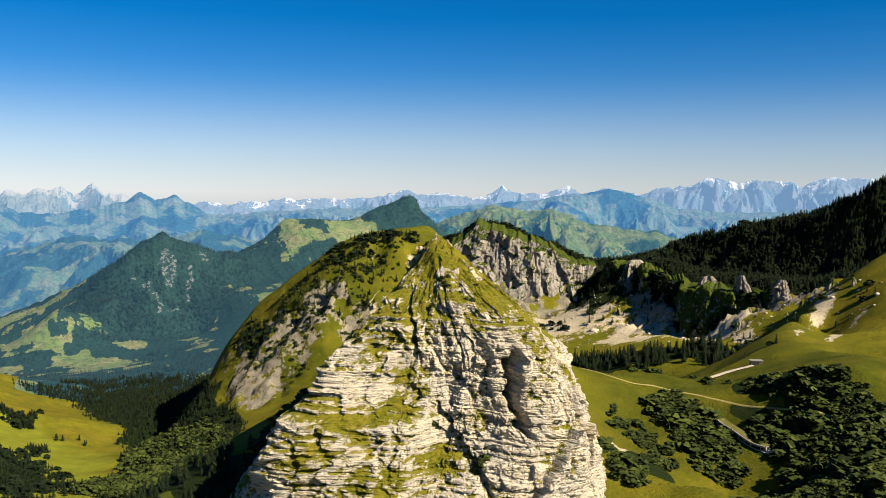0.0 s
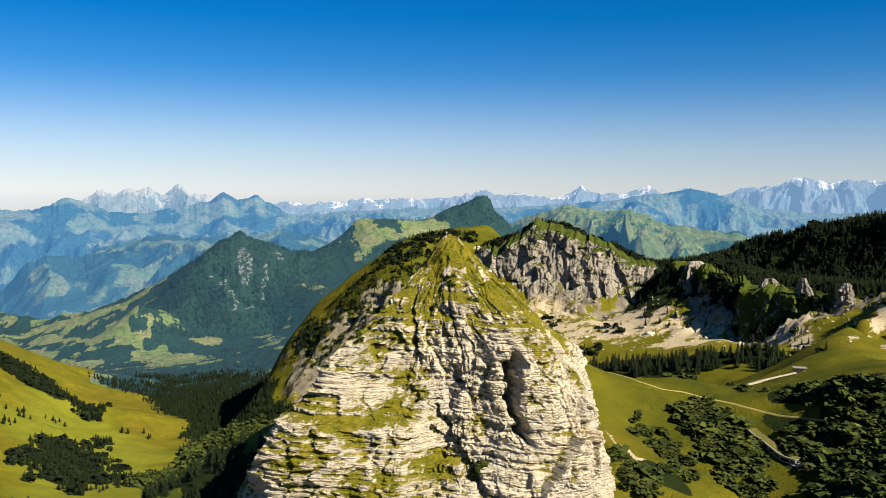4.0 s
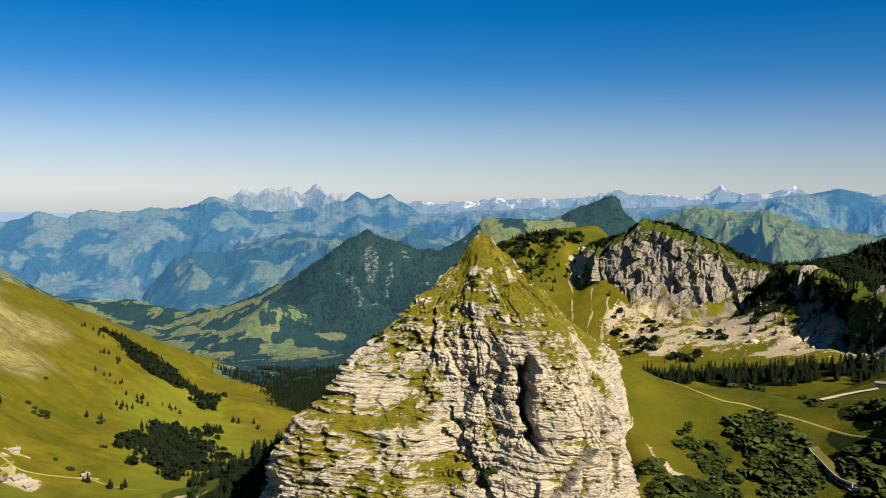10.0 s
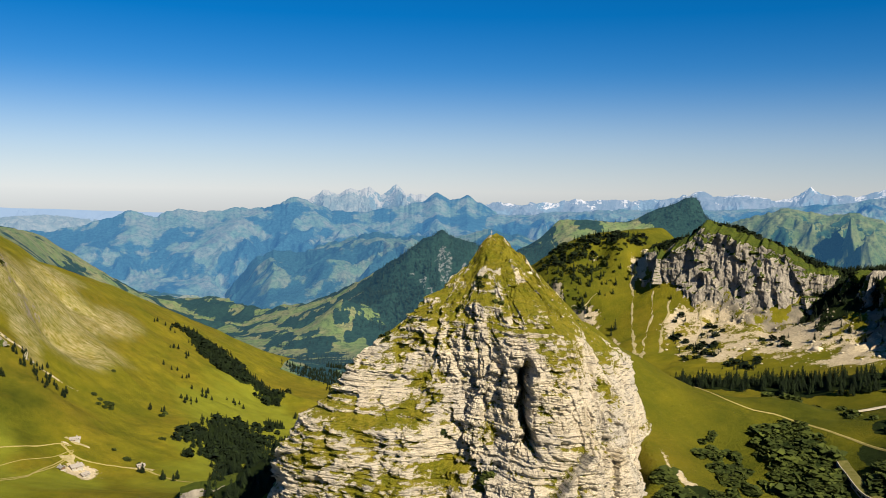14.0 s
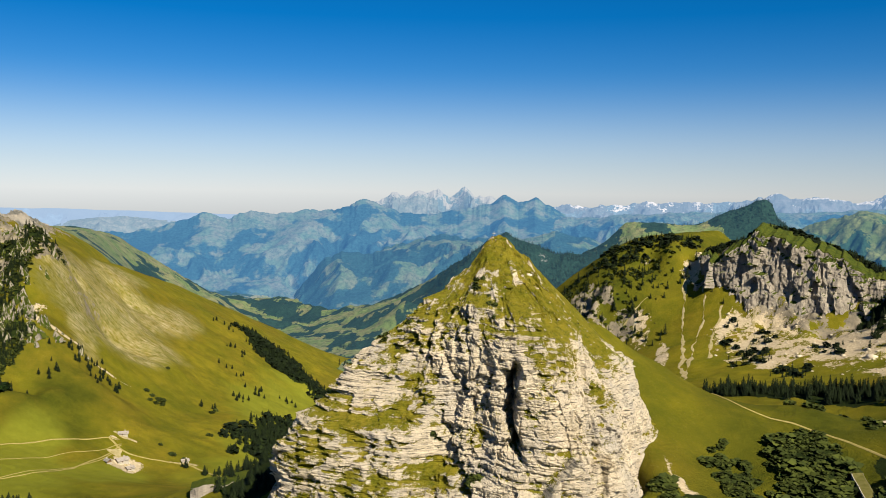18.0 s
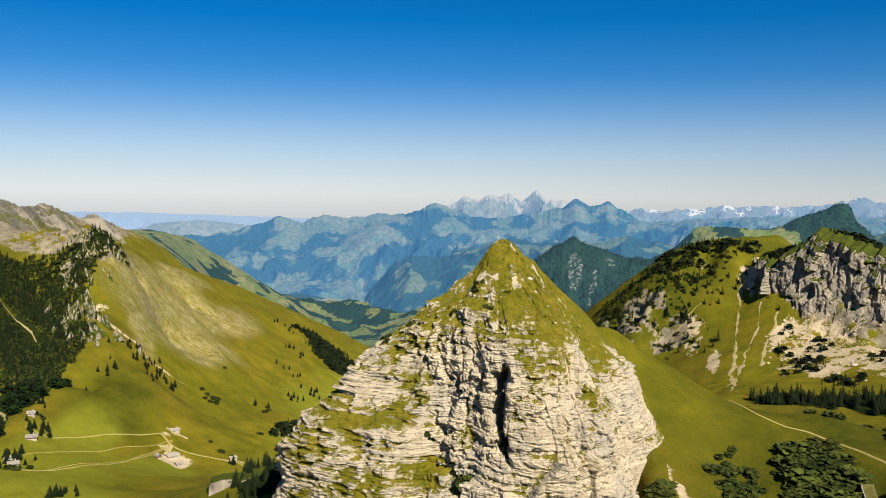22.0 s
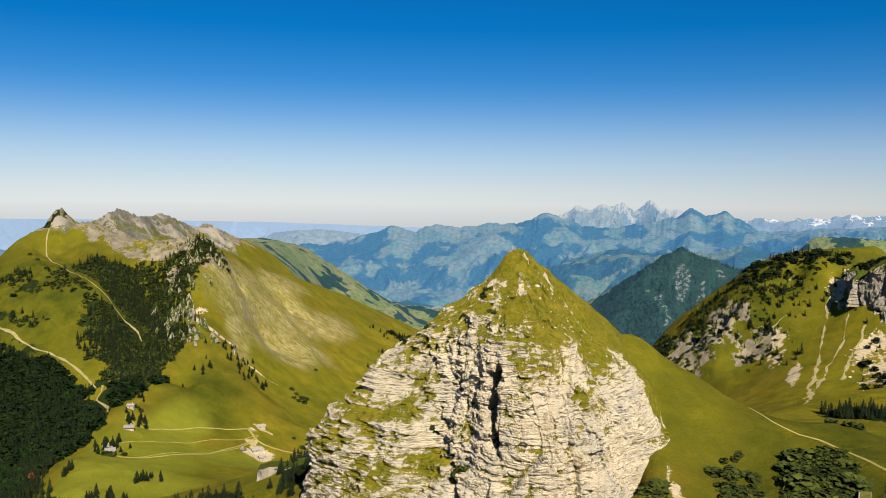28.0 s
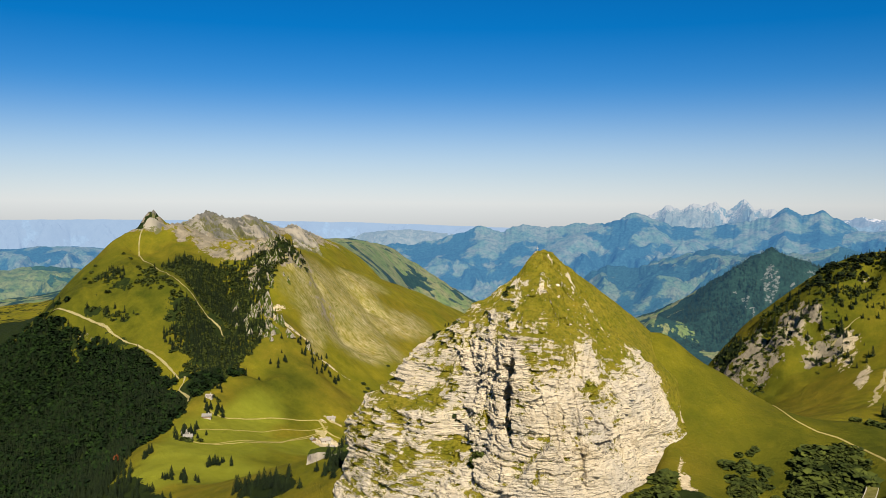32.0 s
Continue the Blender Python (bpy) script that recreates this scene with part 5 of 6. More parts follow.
P = points_in([(-78, 280, 20, 100, 0), (-28, 230, 46, 70, 0), (20, 250, 50, 60, 0), (-60, 360, 60, 120, 15), (-46, 500, 40, 120, 6)], 5.5, 61, 0.45, clump=0.3)
H = rg.uniform(5.0, 9.0, len(P))
scatter("valley_beeches", "green broadleaf trees mixed into the valley forest", SHRUB, P, H, H * rg.uniform(1.0, 1.3, len(P)), LEAF, "forest", 62)
# spruces and scrub clinging to the corner wall, added partly to deepen its shade
u_, v_ = rg.rand(900), rg.rand(900) * 0.92
P = np.stack([np.interp(u_, [0, 0.13, 0.33, 0.52, 0.67, 0.77, 0.9, 1], a) * (1 - 0.45 * v_) + np.interp(u_, [0, 0.13, 0.33, 0.52, 0.67, 0.77, 0.9, 1], b) * 0.45 * v_ for a, b in (((364, 358, 353, 346, 336, 332, 345, 362), (382, 375, 372, 374, 372, 366, 370, 370)), ((430, 397, 347, 300, 262, 238, 210, 188), (440, 410, 375, 340, 305, 275, 245, 215)))] + [0 * u_], -1)
low_, top_ = np.interp(u_, [0, 0.13, 0.33, 0.52, 0.67, 0.77, 0.9, 1], (326, 322, 314, 306, 301, 303, 315, 332)), np.interp(u_, [0, 0.13, 0.33, 0.52, 0.67, 0.77, 0.9, 1], (352, 354, 356, 350, 346, 348, 346, 344))
P[:, 2] = low_ + (top_ - low_) * v_ - 1.0
P = P[fbm(P[:, 1], P[:, 2], 22, 3, 64) > -0.08]
H = rg.uniform(2.5, 6.5, len(P))
scatter("wall_scrub", "dark spruces and scrub rooted in the shaded wall", SPRUCE[:3] + SHRUB[:2], P, H, H * 1.6, NEEDLE, "scrub", 65)
P = points_in(SADDLE_WOODS, 4.6, 31)
H = rg.uniform(4.5, 10.5, len(P))
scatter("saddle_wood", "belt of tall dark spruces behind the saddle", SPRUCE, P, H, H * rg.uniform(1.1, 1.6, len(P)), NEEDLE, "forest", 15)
P = points_in([(-186, 488, 42, 118, 5), (-252, 850, 42, 120, 38)], 5.8, 33, 0.6, clump=0.9)
H = rg.uniform(4.5, 8.5, len(P))
scatter("slope_wood", "stand of dark spruces and beeches on the meadow slope", SPRUCE + SHRUB[:2], P, H, H * rg.uniform(1.2, 1.7, len(P)), NEEDLE, "forest", 16)
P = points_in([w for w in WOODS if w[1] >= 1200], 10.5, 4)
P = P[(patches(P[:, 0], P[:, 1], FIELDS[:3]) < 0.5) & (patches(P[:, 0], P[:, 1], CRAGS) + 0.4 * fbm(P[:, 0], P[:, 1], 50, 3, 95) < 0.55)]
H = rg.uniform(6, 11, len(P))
scatter("distant_forest", "dark wooded hills beyond the valley", [conifer_arrays(9 + k, 4, 5) for k in range(3)], P, H, H * 1.5, HAZED_NEEDLE, "forest", 6)
SCRUB = [(109, -24, 13, 18, 0), (103, -44, 12, 13, 0), (96, -63, 9, 10, 0), (126, -70, 12, 20, 0), (149, -72, 11, 24, 0), (152, -36, 9, 20, 10), (140, -100, 22, 20, 0), (123, -90, 14, 14, 0), (100, -110, 30, 26, 0), (50, -54, 4, 16, 10), (46, -70, 7, 8, 0), (112, -8, 8, 3, 0)]
P = points_in(SCRUB, 2.7, 5, 0.45, clump=0.3, clear=49)
H = rg.gamma(3.0, 0.55, len(P)) + 0.8
scatter("mountain_scrub", "dark green alder scrub on the meadow slope", SHRUB, P, H, H * 1.7, LEAF, "scrub", 7)
P = points_in([(250, 588, 20, 14, 0), (285, 568, 24, 14, 30), (310, 548, 24, 14, 35), (332, 524, 22, 14, 35), (355, 500, 18, 14, 35), (320, 590, 60, 20, 40), (340, 540, 40, 20, 40), (270, 600, 30, 20, 0), (380, 470, 30, 30, 0), (420, 400, 50, 60, 0), (480, 380, 60, 90, 0), (388, 320, 18, 115, 0), (170, 640, 40, 16, 0), (215, 640, 30, 14, 0)], 5.0, 6, 0.3)
H = rg.uniform(3, 7, len(P))
scatter("brink_scrub", "dark pines and scrub along the cliff brink", SPRUCE[:2] + SHRUB[:2], P, H, H * 1.3, NEEDLE, "scrub", 9)
P = points_in([(255, 457, 10, 14, 0), (285, 391, 9, 20, 20), (228, 420, 18, 22, 0), (242, 352, 16, 20, 0), (226, 466, 8, 12, 0), (238, 500, 5, 10, 0), (334, 81, 8, 8, 0), (313, 79, 5, 5, 0), (308, 165, 7, 14, 0), (322, 187, 5, 8, 0), (213, 42, 12, 5, 0), (285, 174, 12, 14, 0)], 6.0, 7, 0.3)
H = rg.uniform(5, 10, len(P))
scatter("scree_trees", "young spruces growing on the scree", SPRUCE[:3] + SHRUB[:3], P, H * 0.6, H * 0.75, NEEDLE, "trees", 10)
P = points_in([(130, 600, 40, 25, 0), (180, 588, 26, 20, 0), (92, 622, 30, 24, 0), (110, 570, 16, 12, 0), (60, 640, 24, 24, 0), (134, 576, 14, 10, 0), (155, 568, 16, 10, 0), (171, 529, 12, 16, 0), (114, 598, 14, 10, 0), (195, 600, 40, 20, 0), (150, 620, 40, 20, 0), (100, 640, 30, 20, 0), (150, 545, 16, 20, 0), (240, 540, 12, 20, 0)], 11, 8, 0.4)
H = rg.gamma(4.0, 1.3, len(P)) + 1.5
scatter("spur_trees", "scattered spruces on the green spur", SPRUCE, P, H, H * 1.3, NEEDLE, "trees", 11)


P = points_in([(100, 605, 70, 50, 15), (60, 630, 36, 60, 20), (190, 615, 50, 22, 0), (150, 640, 60, 26, -20), (140, 560, 36, 24, 0)], 8.0, 71, 0.6, clump=0.7)
H = rg.uniform(1.5, 4.0, len(P))
scatter("spur_scrub", "dark green alder scrub on the green spur", SHRUB, P, H, H * 1.5, LEAF, "scrub", 72)


def tree_thing(name, label, arrays, mat, category, group):
    top = tagged(new(name), label, category, group)
    top.empty_display_size = 0.3
    v, f = arrays
    crown = new("crown", tri_mesh("crown", v, f, mat))
    bm = bmesh.new()
    bmesh.ops.create_cone(bm, cap_ends=True, segments=6, radius1=0.022, radius2=0.006, depth=0.9, matrix=Matrix.Translation((0, 0, 0.40)))
    me = bpy.data.meshes.new("trunk")
    bm.to_mesh(me)
    bm.free()
    me.materials.append(BARK)
    trunk = new("trunk", me)
    for part in (crown, trunk):
        part.parent = top
    return top


rng = random.Random(12)
FIRS = [tree_thing("spruce_tree", "dark green spruce standing on the open meadow", conifer_arrays(30 + s, 10, 7), NEEDLE, "tree", "meadow trees") for s in range(3)]
BUSHES = [tree_thing("alder_shrub", "rounded dark green shrub on the meadow", shrub_arrays(40 + s, 90), LEAF, "shrub", "meadow shrubs") for s in range(3)]
# centre, spread and number of the small groups on the slopes
GROUPS = [(-347, 419, 12, 9, 0), (-328, 417, 8, 5, 0), (-296, 461, 7, 6, 1), (-255, 497, 6, 3, 1), (-248, 646, 8, 5, 0), (-220, 681, 9, 5, 0), (-236, 416, 4, 2, 1), (-254, 350, 2, 1, 1), (-351, 368, 9, 6, 0), (-336, 422, 13, 9, 0),
          (-358, 340, 1, 1, 0), (-297, 456, 9, 9, 1), (-262, 515, 6, 3, 0), (-253, 666, 6, 4, 0), (-283, 683, 10, 6, 0), (-318, 547, 3, 1, 1), (-345, 246, 6, 7, 0), (-332, 190, 9, 10, 0), (-320, 176, 6, 6, 1), (-352, 262, 4, 3, 1), (-250, 600, 14, 6, 0),
          (-240, 330, 5, 3, 1), (-228, 322, 4, 3, 0), (-205, 310, 8, 6, 0), (81, -14, 4, 6, 1), (78, -28, 5, 12, 1), (76, -42, 6, 16, 1), (80, -34, 5, 10, 1), (72, -54, 5, 10, 1), (84, -20, 3, 4, 1), (130, 30, 10, 5, 1), (140, 10, 10, 5, 1), (-166, 639, 5, 6, 0), (-300, 760, 12, 8, 0), (-340, 850, 14, 8, 0),
          (-140, 700, 12, 6, 0), (300, 80, 14, 4, 1), (330, 120, 16, 5, 1), (-590, 420, 40, 12, 1), (-540, 400, 30, 10, 1), (-376, 333, 2, 1, 0), (-344, 395, 16, 12, 0), (-265, 140, 6, 9, 0), (-268, 131, 4, 5, 0), (-315, 126, 5, 7, 0), (-274, 93, 5, 6, 0), (-262, 96, 8, 9, 0), (-330, 192, 9, 12, 0), (-346, 240, 4, 5, 0), (-343, 252, 3, 3, 0), (-364, 281, 4, 4, 0)]
made = {0: 0, 1: 0}
for x, y, spread, n, low in GROUPS:
    for k in range(n):
        px_, py_ = x + rng.gauss(0, spread * 0.7), y + rng.gauss(0, spread * 0.7)
        s = rng.uniform(2.0, 3.6) if low else rng.uniform(4.0, 8.0)
        w = s * rng.uniform(1.3, 1.9)
        pool = BUSHES if low else FIRS
        m = Matrix.LocRotScale((px_, py_, float(height_at(px_, py_)) - 0.2), Euler((0, 0, rng.uniform(0, 6.3))), (w, w, s))
        if made[low] < 3:
            pool[made[low]].matrix_basis = m
        else:
            src = pool[made[low] % 3]
            copy_thing(src, m @ Matrix.Diagonal([1 / v for v in src.scale] + [1]))
        made[low] += 1


def tooth_point(p, z):
    """A place on the face of the rock peak."""
    j, i = int(np.argmin(np.abs(zs - z))), int(np.argmin(np.abs(phi - p)))
    return XX[j, i], YY[j, i], ZZ[j, i]


for p, z, s, n in ((-88, 366, 2.6, 4), (-86, 372, 2.4, 3), (-20, 330, 3.0, 4), (-18, 334, 2.4, 3), (-68, 344, 2.2, 2), (-56, 352, 1.8, 2), (-50, 350, 1.8, 2), (-48, 340, 2.6, 3), (-30, 388, 2.2, 5), (-45, 380, 2.0, 3), (-15, 380, 2.0, 4), (40, 362, 1.5, 2), (60, 350, 1.4, 2), (-100, 355, 2.6, 5), (-110, 345, 3, 6), (-112, 335, 3, 6), (-105, 362, 2.4, 4), (-58, 366, 1.6, 3), (75, 372, 1.3, 2)):
    for k in range(n):
        x, y, zz = tooth_point(p + rng.gauss(0, 2.5), z + rng.gauss(0, 1.5))
        src = BUSHES[k % 3]
        sz = s * rng.uniform(0.5, 1.0)
        m = Matrix.LocRotScale((x * 0.985, y * 0.985, zz - 0.3), Euler((0, 0, rng.uniform(0, 6.3))), (sz * 1.2, sz * 1.2, sz))
        tagged(copy_thing(src, m @ Matrix.Diagonal([1 / v for v in src.scale] + [1])), "small green shrub rooted on a rock ledge", "shrub", "ledge shrubs")


# trees on the shaded left flank of the peak
rg = np.random.RandomState(41)
P = np.array([tooth_point(p, z) for p, z in zip(rg.uniform(-168, -118, 340), 342 - 54 * np.sqrt(rg.rand(340)))]) - [0, 0, 0.4]
H = rg.uniform(4.5, 9.5, len(P))
scatter("flank_wood", "mixed green trees climbing the flank of the rock peak", SPRUCE[:2] + SHRUB[:3], P, H * 0.8, H * 1.2, LEAF, "forest", 42)


# ---- paths, track and buildings ----
def ribbon(name, label, pts, width, mat, category="path", lift=0.35, seed=1, wobble=0.25, sway=0.0):
    """A path laid over the ground."""
    c = soft_line(pts)
    d = np.gradient(c, axis=0)
    n = np.stack([-d[:, 1], d[:, 0]], -1) / (np.linalg.norm(d, axis=1, keepdims=True) + 1e-9)
    s = np.arange(len(c)) * 3.0
    w = width * 0.5 * (1 + wobble * fbm(s, 0 * s, 9, 3, seed))
    c = c + n * (fbm(s, 0 * s + 5, 14, 3, seed + 1) * (width * 0.3 * min(1, wobble * 4) + sway))[:, None]
    cols = np.array([-1.0, -0.4, 0.4, 1.0])
    P = c[:, None] + n[:, None] * (cols[None, :] * w[:, None])[..., None]
    h = np.maximum(height_at(P[..., 0], P[..., 1]), height_at(c[:, 0], c[:, 1])[:, None] - 0.3)
    z = h + lift - np.abs(cols)[None] ** 3 * 0.3
    return tagged(grid_mesh(name, P[..., 0], P[..., 1], z, mat), label, category, kind="structure")


def plain_mat(name, a, b, scale=0.6, rough=0.9, bump=0.4):
    m = Nodes(name)
    return m.done(m.mix(m.noise(scale, 8, 0.7), a, b), rough, m.noise(scale * 4, 6, 0.7), bump, 0.15)


GRAVEL = plain_mat("pale gravel", (0.25, 0.21, 0.08), (0.18, 0.155, 0.05))
PALE_GRAVEL = plain_mat("pale trodden gravel", (0.235, 0.205, 0.11), (0.16, 0.145, 0.055))
STONE = plain_mat("crushed limestone", (0.50, 0.44, 0.34), (0.32, 0.28, 0.21), 0.4)
TAN = plain_mat("tan eroded earth", (0.31, 0.26, 0.15), (0.18, 0.16, 0.07), 0.3)
CONCRETE = plain_mat("weathered concrete", (0.34, 0.32, 0.28), (0.22, 0.21, 0.18), 0.5)
TIMBER = plain_mat("weathered timber", (0.16, 0.10, 0.06), (0.09, 0.06, 0.04), 1.2)
PLASTER = plain_mat("white plaster", (0.34, 0.315, 0.275), (0.26, 0.245, 0.215), 0.8)
SLATE = plain_mat("grey roof shingles", (0.22, 0.21, 0.20), (0.13, 0.125, 0.12), 1.5)
PALE_ROOF = plain_mat("pale sheet roof", (0.26, 0.235, 0.215), (0.19, 0.175, 0.165), 0.8)
RED_ROOF = plain_mat("red brown roof tiles", (0.30, 0.10, 0.06), (0.20, 0.07, 0.04), 1.5)
DARK = plain_mat("dark glass and opening shade", (0.02, 0.022, 0.025), (0.03, 0.032, 0.035), 1.0, 0.2, 0.0)
TURFED = plain_mat("turf on concrete", (0.07, 0.07, 0.015), (0.12, 0.11, 0.04))
STEEL = plain_mat("grey steel", (0.30, 0.30, 0.31), (0.20, 0.20, 0.21), 2.0, 0.45)

ribbon("path_saddle", "narrow pale footpath across the grassy saddle", [(88, 33), (92, 24), (96, 17), (102, 12), (112, 6), (120, -2), (127, -12), (132, -24), (137, -46), (142, -66), (150, -95), (160, -130)], 1.0, GRAVEL, seed=2)
ribbon("path_main", "pale gravel track zigzagging up the left mountain", TRAIL, 2.0, PALE_GRAVEL, seed=3, wobble=0.6, lift=0.7)
ribbon("path_upper", "pale footpath climbing through the wooded gully", HIGH_TRAIL, 1.2, PALE_GRAVEL, seed=4, wobble=0.6, lift=0.7)
ribbon("road_1", "pale farm road crossing the meadow", [(-352, 243), (-338, 250), (-314, 287), (-290, 322), (-281, 327)], 1.3, GRAVEL, "road", seed=5)
ribbon("road_2", "faint farm track over the meadow", [(-277, 322), (-295, 281), (-317, 223), (-330, 200)], 0.5, GRAVEL, "road", seed=6)
ribbon("road_3", "pale farm road to the chalets", [(-277, 320), (-282, 277), (-285, 211), (-306, 176), (-329, 181)], 1.1, GRAVEL, "road", seed=7)
ribbon("road_4", "pale farm road below the slope", [(-286, 324), (-273, 314), (-252, 316), (-229, 326), (-214, 318), (-200, 308), (-185, 300)], 1.7, GRAVEL, "road", seed=8)
ribbon("road_5", "faint track across the lower meadow", [(-303, 177), (-288, 215), (-283, 252), (-277, 308)], 0.6, GRAVEL, "road", seed=9)
ribbon("gravel_yard_1", "pale crushed stone yard between farm buildings", [(-277, 312), (-270, 302), (-262, 294), (-256, 288)], 7, TAN, "yard", seed=10, wobble=0.7)
ribbon("gravel_yard_2", "pale crushed stone heap beside the road", [(-288, 336), (-279, 334), (-270, 336)], 5, TAN, "yard", seed=11, wobble=0.7)
ribbon("gravel_yard_3", "pale gravel patch along the farm road", [(-240, 322), (-228, 330), (-220, 328)], 3, TAN, "yard", seed=12, wobble=0.7)
for k, (line, w, sway) in enumerate((([(217, 590), (208, 555), (202, 535), (197, 518), (191, 484), (178, 440), (164, 400)], 2.2, 2.6), ([(228, 556), (222, 540), (216, 523), (206, 498), (187, 451), (172, 405), (160, 372)], 2.4, 2.6), ([(176, 575), (167, 572), (155, 569), (147, 566)], 1.1, 2.0), ([(235, 523), (223, 497), (208, 463), (200, 440)], 2.6, 2.0), ([(262, 500), (250, 470), (232, 440)], 2.0, 2.0))):
    ribbon("scree_gully_%d" % (k + 1), "pale eroded gully running down the green spur", line, w, TAN, "gully", 0.2, 60 + k, 1.3, sway)
ribbon("rail_bed", "narrow rack railway bed along the slope", [(116, -63), (117, -81), (116, -98), (108, -118), (99, -136), (85, -160)], 3.0, CONCRETE, "railway", seed=13, wobble=0.05)
ribbon("road_bend", "bright pale concrete apron in front of the tunnel", [(149, 11), (156, 12.5), (164, 13.5), (171, 13), (178, 11.5)], 4.6, STONE, "road", 0.8, 14, 0.1)


def box(bm, x, y, z, sx, sy, sz):
    m = Matrix.Translation((x, y, z + sz / 2)) @ Matrix.Diagonal((sx, sy, sz, 1))
    bmesh.ops.create_cube(bm, size=1.0, matrix=m)


def part(name, bm, material, parent, label=""):
    me = bpy.data.meshes.new(name)
    bm.to_mesh(me)
    bm.free()
    me.materials.append(material)
    ob = new(name, me)
    ob.parent = parent
    return tagged(ob, label) if label else ob


def boxes(*rows):
    bm = bmesh.new()
    for row in rows:
        box(bm, *row)
    return bm


def chalet(x, y, turn, length, width, walls, wall_mat, roof_mat, label):
    """A mountain house: stone base, walls, gabled roof, chimney, door and windows."""
    length, width, walls = length * 0.55, width * 0.55, walls * 0.58
    z = float(height_at(x, y)) - 0.5
    top = tagged(new("chalet"), label, "house", "mountain chalets")
    top.matrix_basis = pose(x, y, z, 0, 0, turn)
    part("base", boxes((0, 0, -1.5, length + 0.2, width + 0.2, 2.6)), CONCRETE, top, "grey stone base")
    bm = boxes((0, 0, 1.1, length, width, walls))
    ridge = walls + 1.1 + width * 0.30
    for sx in (-1, 1):
        v = [bm.verts.new((sx * length / 2, s * width / 2, walls + 1.1)) for s in (-1, 1)] + [bm.verts.new((sx * length / 2, 0, ridge))]
        bm.faces.new(v)
    part("wall", bm, wall_mat, top)
    for s in (-1, 1):
        bm = bmesh.new()
        over, t = 0.7, 0.22
        y0, z0 = s * (width / 2 + over), walls + 1.1 - over * 0.6
        rows = [(sx * (length / 2 + over), yy, zz) for sx in (-1, 1) for yy, zz in ((0, ridge + 0.05), (y0, z0), (y0, z0 + t), (0, ridge + 0.05 + t))]
        v = [bm.verts.new(r) for r in rows]
        for q in ((0, 1, 2, 3), (7, 6, 5, 4), (0, 4, 5, 1), (1, 5, 6, 2), (2, 6, 7, 3), (3, 7, 4, 0)):
            bm.faces.new([v[i] for i in q])
        bmesh.ops.recalc_face_normals(bm, faces=bm.faces)
        part("roof_slope", bm, roof_mat, top)
    part("chimney", boxes((length * 0.2, width * 0.12, ridge - 0.8, 0.7, 0.7, 1.9)), CONCRETE, top)
    part("door", boxes((-length * 0.1, -width / 2 - 0.02, 0.9, 1.0, 0.12, 2.0)), TIMBER, top)
    for k in (-0.36, 0.12, 0.34):
        w = part("window", boxes((length * k, -width / 2 - 0.02, 2.0, 0.95, 0.10, 1.0)), DARK, top)
        part("frame", boxes((length * k, -width / 2 - 0.05, 1.88, 1.2, 0.10, 0.12), (length * k, -width / 2 - 0.05, 3.0, 1.2, 0.10, 0.12)), PLASTER, w)
    for k in (-0.22, 0.22):
        part("window", boxes((length / 2 + 0.02, width * k, 2.0, 0.10, 0.95, 1.0)), DARK, top)
    return top


chalet(-323, 181, 35, 11, 8, 2.8, PLASTER, SLATE, "white plastered chalet with a dark shingle roof among trees")
chalet(-331, 189, 20, 8, 6, 2.4, TIMBER, SLATE, "small brown timber hut with a dark roof")
chalet(-340, 230, 30, 12, 8, 2.6, TIMBER, SLATE, "brown timber chalet with a grey roof beside shrubs")
chalet(-356, 257, 15, 9, 7, 2.4, PLASTER, PALE_ROOF, "pale chalet with a light roof at the forest edge")
chalet(-268, 299, 50, 15, 9, 2.8, PLASTER, PALE_ROOF, "long pale farmhouse with a light sheet roof on a gravel yard")
chalet(-259, 291, 50, 9, 7, 2.4, PLASTER, PALE_ROOF, "pale farm shed with a light roof beside the farmhouse")
chalet(-274, 288, 140, 8, 6, 2.2, TIMBER, SLATE, "brown timber stable with a dark roof in the yard")
chalet(-281, 336, 20, 12, 7, 2.4, PLASTER, PALE_ROOF, "pale roadside building with a light roof")
chalet(-231, 331, 30, 9, 6, 2.2, PLASTER, PALE_ROOF, "low pale building beside the farm road")
chalet(286, 93, 20, 6, 5, 2.4, TIMBER, RED_ROOF, "small hut with a red roof on the slope")


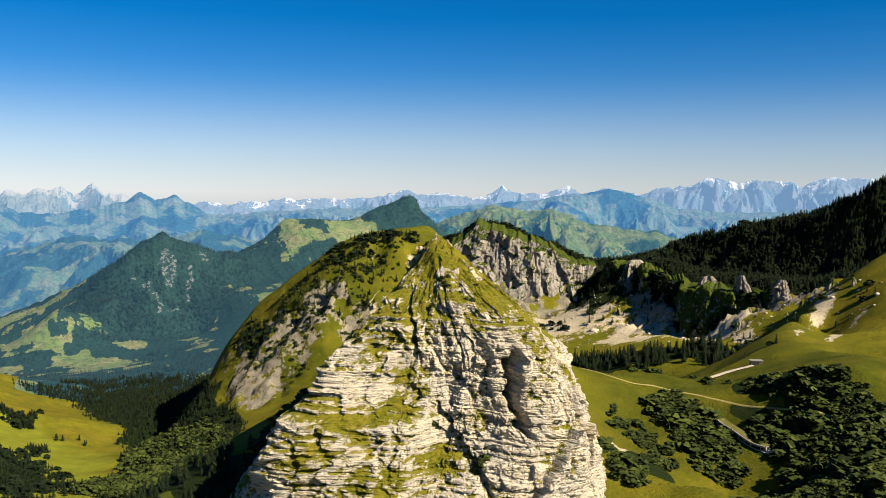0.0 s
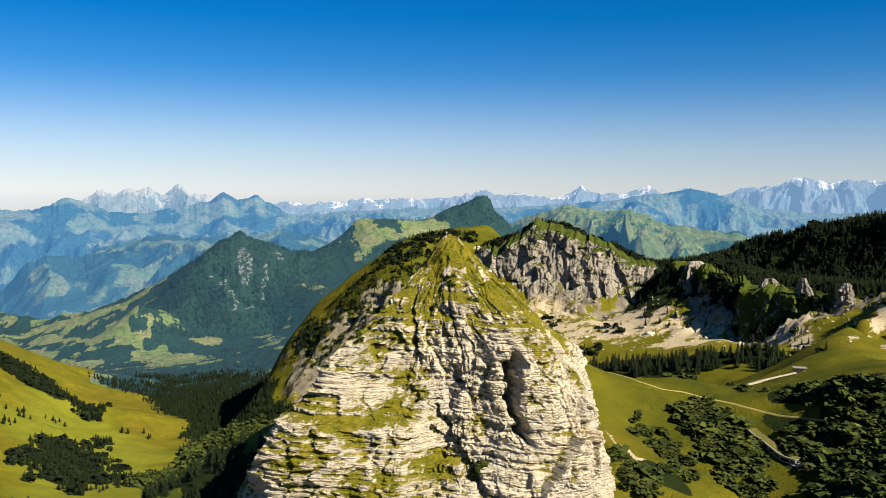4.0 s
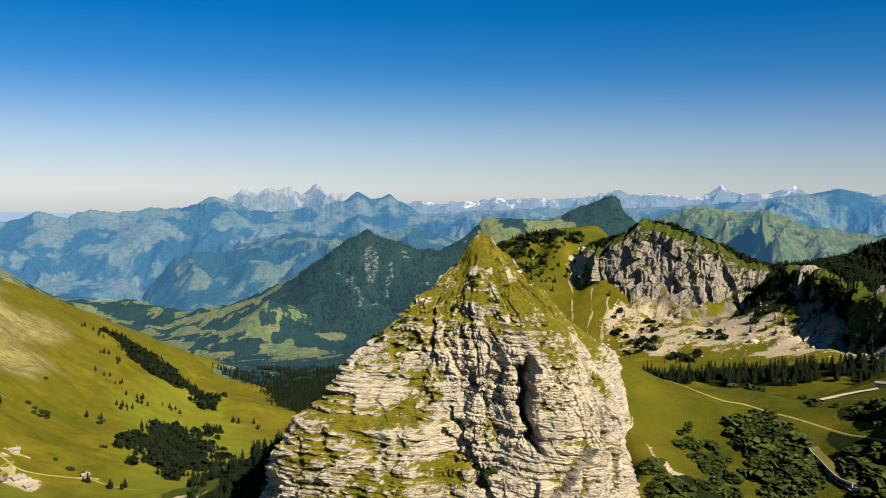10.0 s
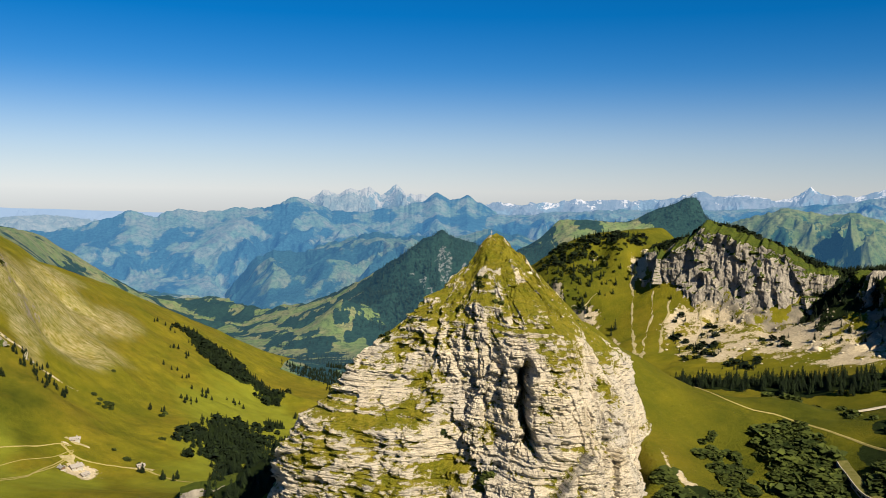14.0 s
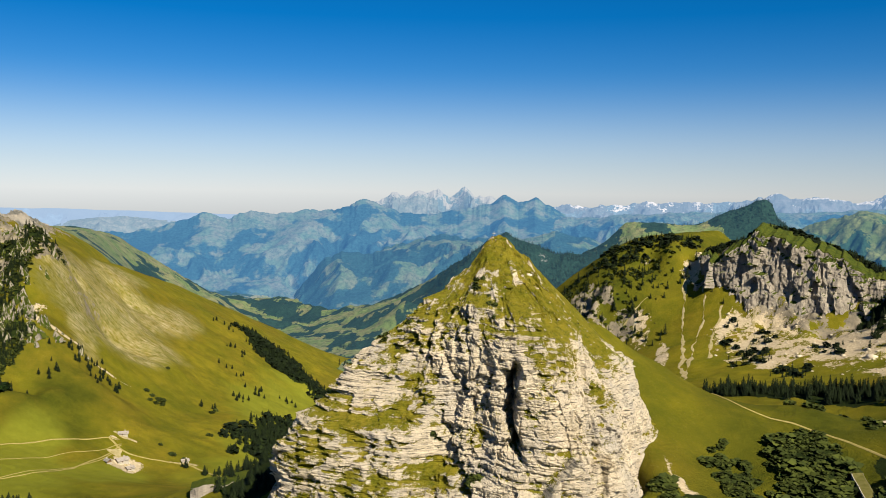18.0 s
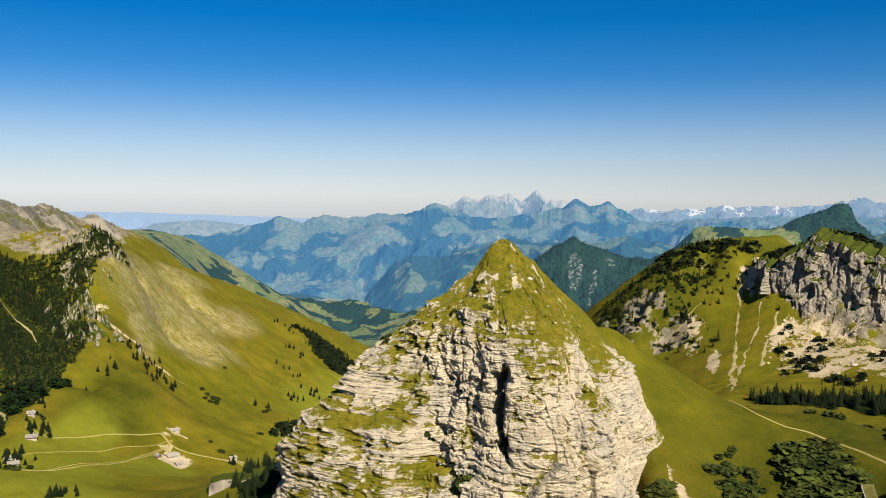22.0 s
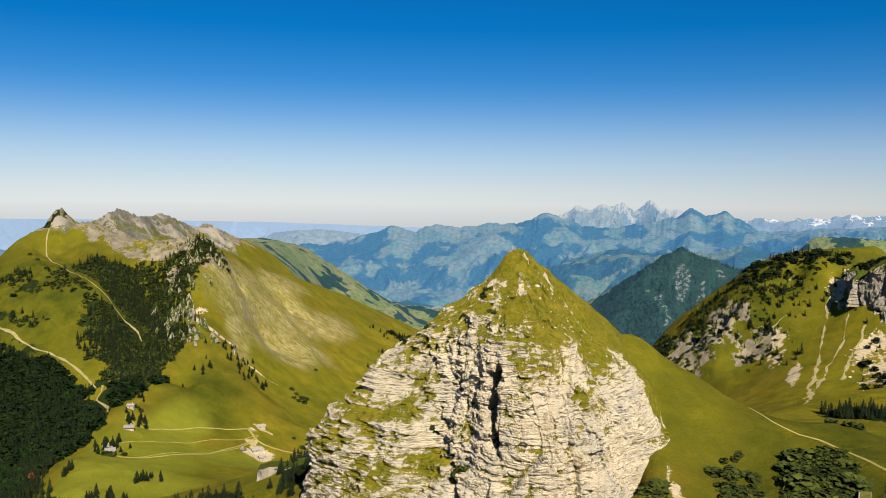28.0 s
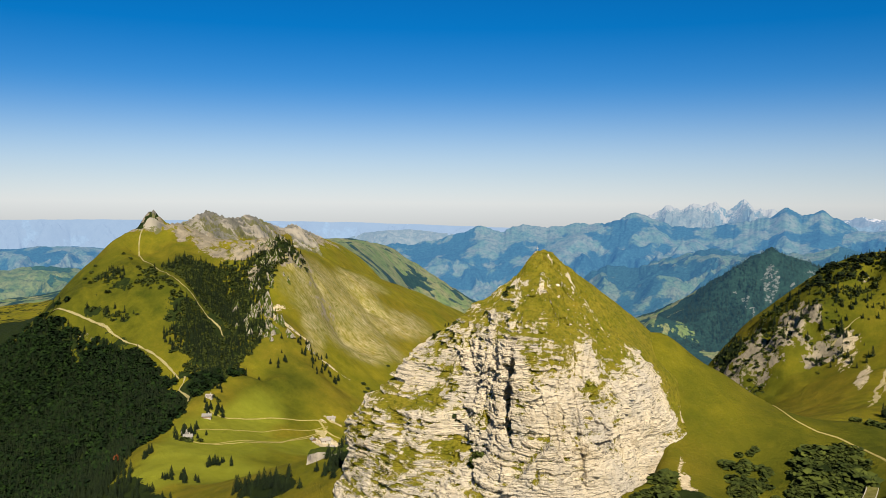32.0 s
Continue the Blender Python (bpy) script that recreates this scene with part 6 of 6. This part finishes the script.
def gallery(pts):
    """The railway's avalanche gallery: sloping roof slab on a back wall and a row of pillars."""
    c = soft_line(pts, 2.0)
    d = np.gradient(c, axis=0)
    n = np.stack([-d[:, 1], d[:, 0]], -1) / (np.linalg.norm(d, axis=1, keepdims=True) + 1e-9)
    n = n * np.sign(n[:, :1])          # towards the hill
    base = height_at(c[:, 0], c[:, 1]) - 1.2
    top = tagged(new("rail_gallery"), "concrete avalanche gallery of a mountain railway cut into the slope", "gallery")
    for name, rows, mat in (("roof", ((-1.7, 2.5), (-1.7, 2.75), (1.9, 3.1), (1.9, 2.85)), TURFED), ("back_wall", ((1.6, -2.0), (1.6, 3.0), (2.0, 3.0), (2.0, -2.0)), CONCRETE), ("parapet", ((-1.8, -2.0), (-1.8, 0.8), (-1.5, 0.8), (-1.5, -2.0)), CONCRETE), ("fascia", ((-1.95, 2.1), (-1.95, 2.9), (-1.65, 2.9), (-1.65, 2.1)), CONCRETE)):
        off, up = np.array([r[0] for r in rows]), np.array([r[1] for r in rows])
        X = c[:, 0, None] + n[:, 0, None] * off
        Y = c[:, 1, None] + n[:, 1, None] * off
        ob = grid_mesh(name, X, Y, base[:, None] + up[None], mat, smooth=False, closed=True)
        ob.parent = top
    for k in range(0, len(c), 2):
        bm = boxes((0, 0, 0, 0.35, 0.35, 1.5))
        ob = part("pillar", bm, CONCRETE, top)
        ob.matrix_basis = pose(c[k, 0] - n[k, 0] * 1.65, c[k, 1] - n[k, 1] * 1.65, base[k] + 0.75)
    x, y = c[-1] - n[-1] * -0.2
    portal = part("portal", boxes((0, 0, -1.2, 3.6, 0.4, 3.9)), CONCRETE, top)
    portal.matrix_basis = pose(x, y, base[-1], 0, 0, math.degrees(math.atan2(n[-1, 1], n[-1, 0])))
    # solid dark box in place of the unlit space behind the portal
    mouth_shade = part("opening_shade", boxes((0, -0.1, 0.0, 2.6, 0.4, 2.4)), DARK, portal)
    mouth_shade.matrix_basis = pose(0, -0.12, 0.2)


gallery([(121, -32), (119, -41), (117, -50), (116, -58), (117, -65)])

# small tunnel station at the end of the pale apron
station = tagged(new("tunnel_station"), "low dark station shelter at a railway tunnel mouth", "building")
station.matrix_basis = pose(181, 12, float(height_at(181, 12)) - 0.5, 0, 0, -30)
part("wall", boxes((0, 0, -1, 5.6, 3.2, 3.6)), TIMBER, station)
part("roof", boxes((0, 0, 2.6, 6.4, 4.0, 0.3)), SLATE, station)
# dark box put in for the shade inside the shelter
part("opening_shade", boxes((-0.6, -1.6, 0.2, 3.6, 0.2, 2.0)), DARK, station)

# summit cross
cross = tagged(new("summit_cross"), "slim grey metal cross on the grassy summit", "cross")
cross.matrix_basis = pose(-7.4, -12.5, 402.9, 0, 0, 15)
part("post", boxes((0, 0, -0.6, 0.16, 0.16, 2.9)), STEEL, cross)
part("beam", boxes((0, 0, 1.45, 1.2, 0.14, 0.16)), STEEL, cross)
part("footing", boxes((0, 0, -0.5, 0.9, 0.9, 0.7)), STONE, cross)

# a rust red tree in the dark forest
red = tree_thing("red_tree", "rust red tree standing out of dark forest", shrub_arrays(70, 90), RUST, "tree", "")
red.matrix_basis = Matrix.LocRotScale((-345, 128, float(height_at(-345, 128)) + 4), None, (3.4, 3.4, 4.6))


def boulder_arrays(seed):
    bm = bmesh.new()
    bmesh.ops.create_icosphere(bm, subdivisions=1, radius=0.5)
    rg = random.Random(seed)
    for v in bm.verts:
        v.co *= rg.uniform(0.65, 1.15)
        v.co.z *= 0.8
    bm.verts.ensure_lookup_table()
    V = np.array([v.co[:] for v in bm.verts])
    F = np.array([[v.index for v in f.verts] for f in bm.faces])
    bm.free()
    return V, F


P = points_in([s for s in SCREE if s[2] > 5] + [(330, 120, 40, 60, 0)], 14, 21, 0.25)
H = np.random.RandomState(2).gamma(2.0, 0.5, len(P)) + 0.4
scatter("scree_boulders", "pale limestone boulders strewn over scree and grass", [boulder_arrays(s) for s in range(6)], P + [0, 0, 0.4], H, H * 1.4, STONE, "boulders", 22)
P = np.array([tooth_point(p, z) for p, z in zip(np.random.RandomState(3).uniform(20, 95, 60), np.random.RandomState(4).uniform(350, 392, 60))])
H = np.random.RandomState(5).gamma(2.0, 0.2, len(P)) + 0.2
scatter("ledge_boulders", "pale rocks poking out of the summit turf", [boulder_arrays(s + 9) for s in range(6)], P, H, H * 1.5, STONE, "boulders", 23)
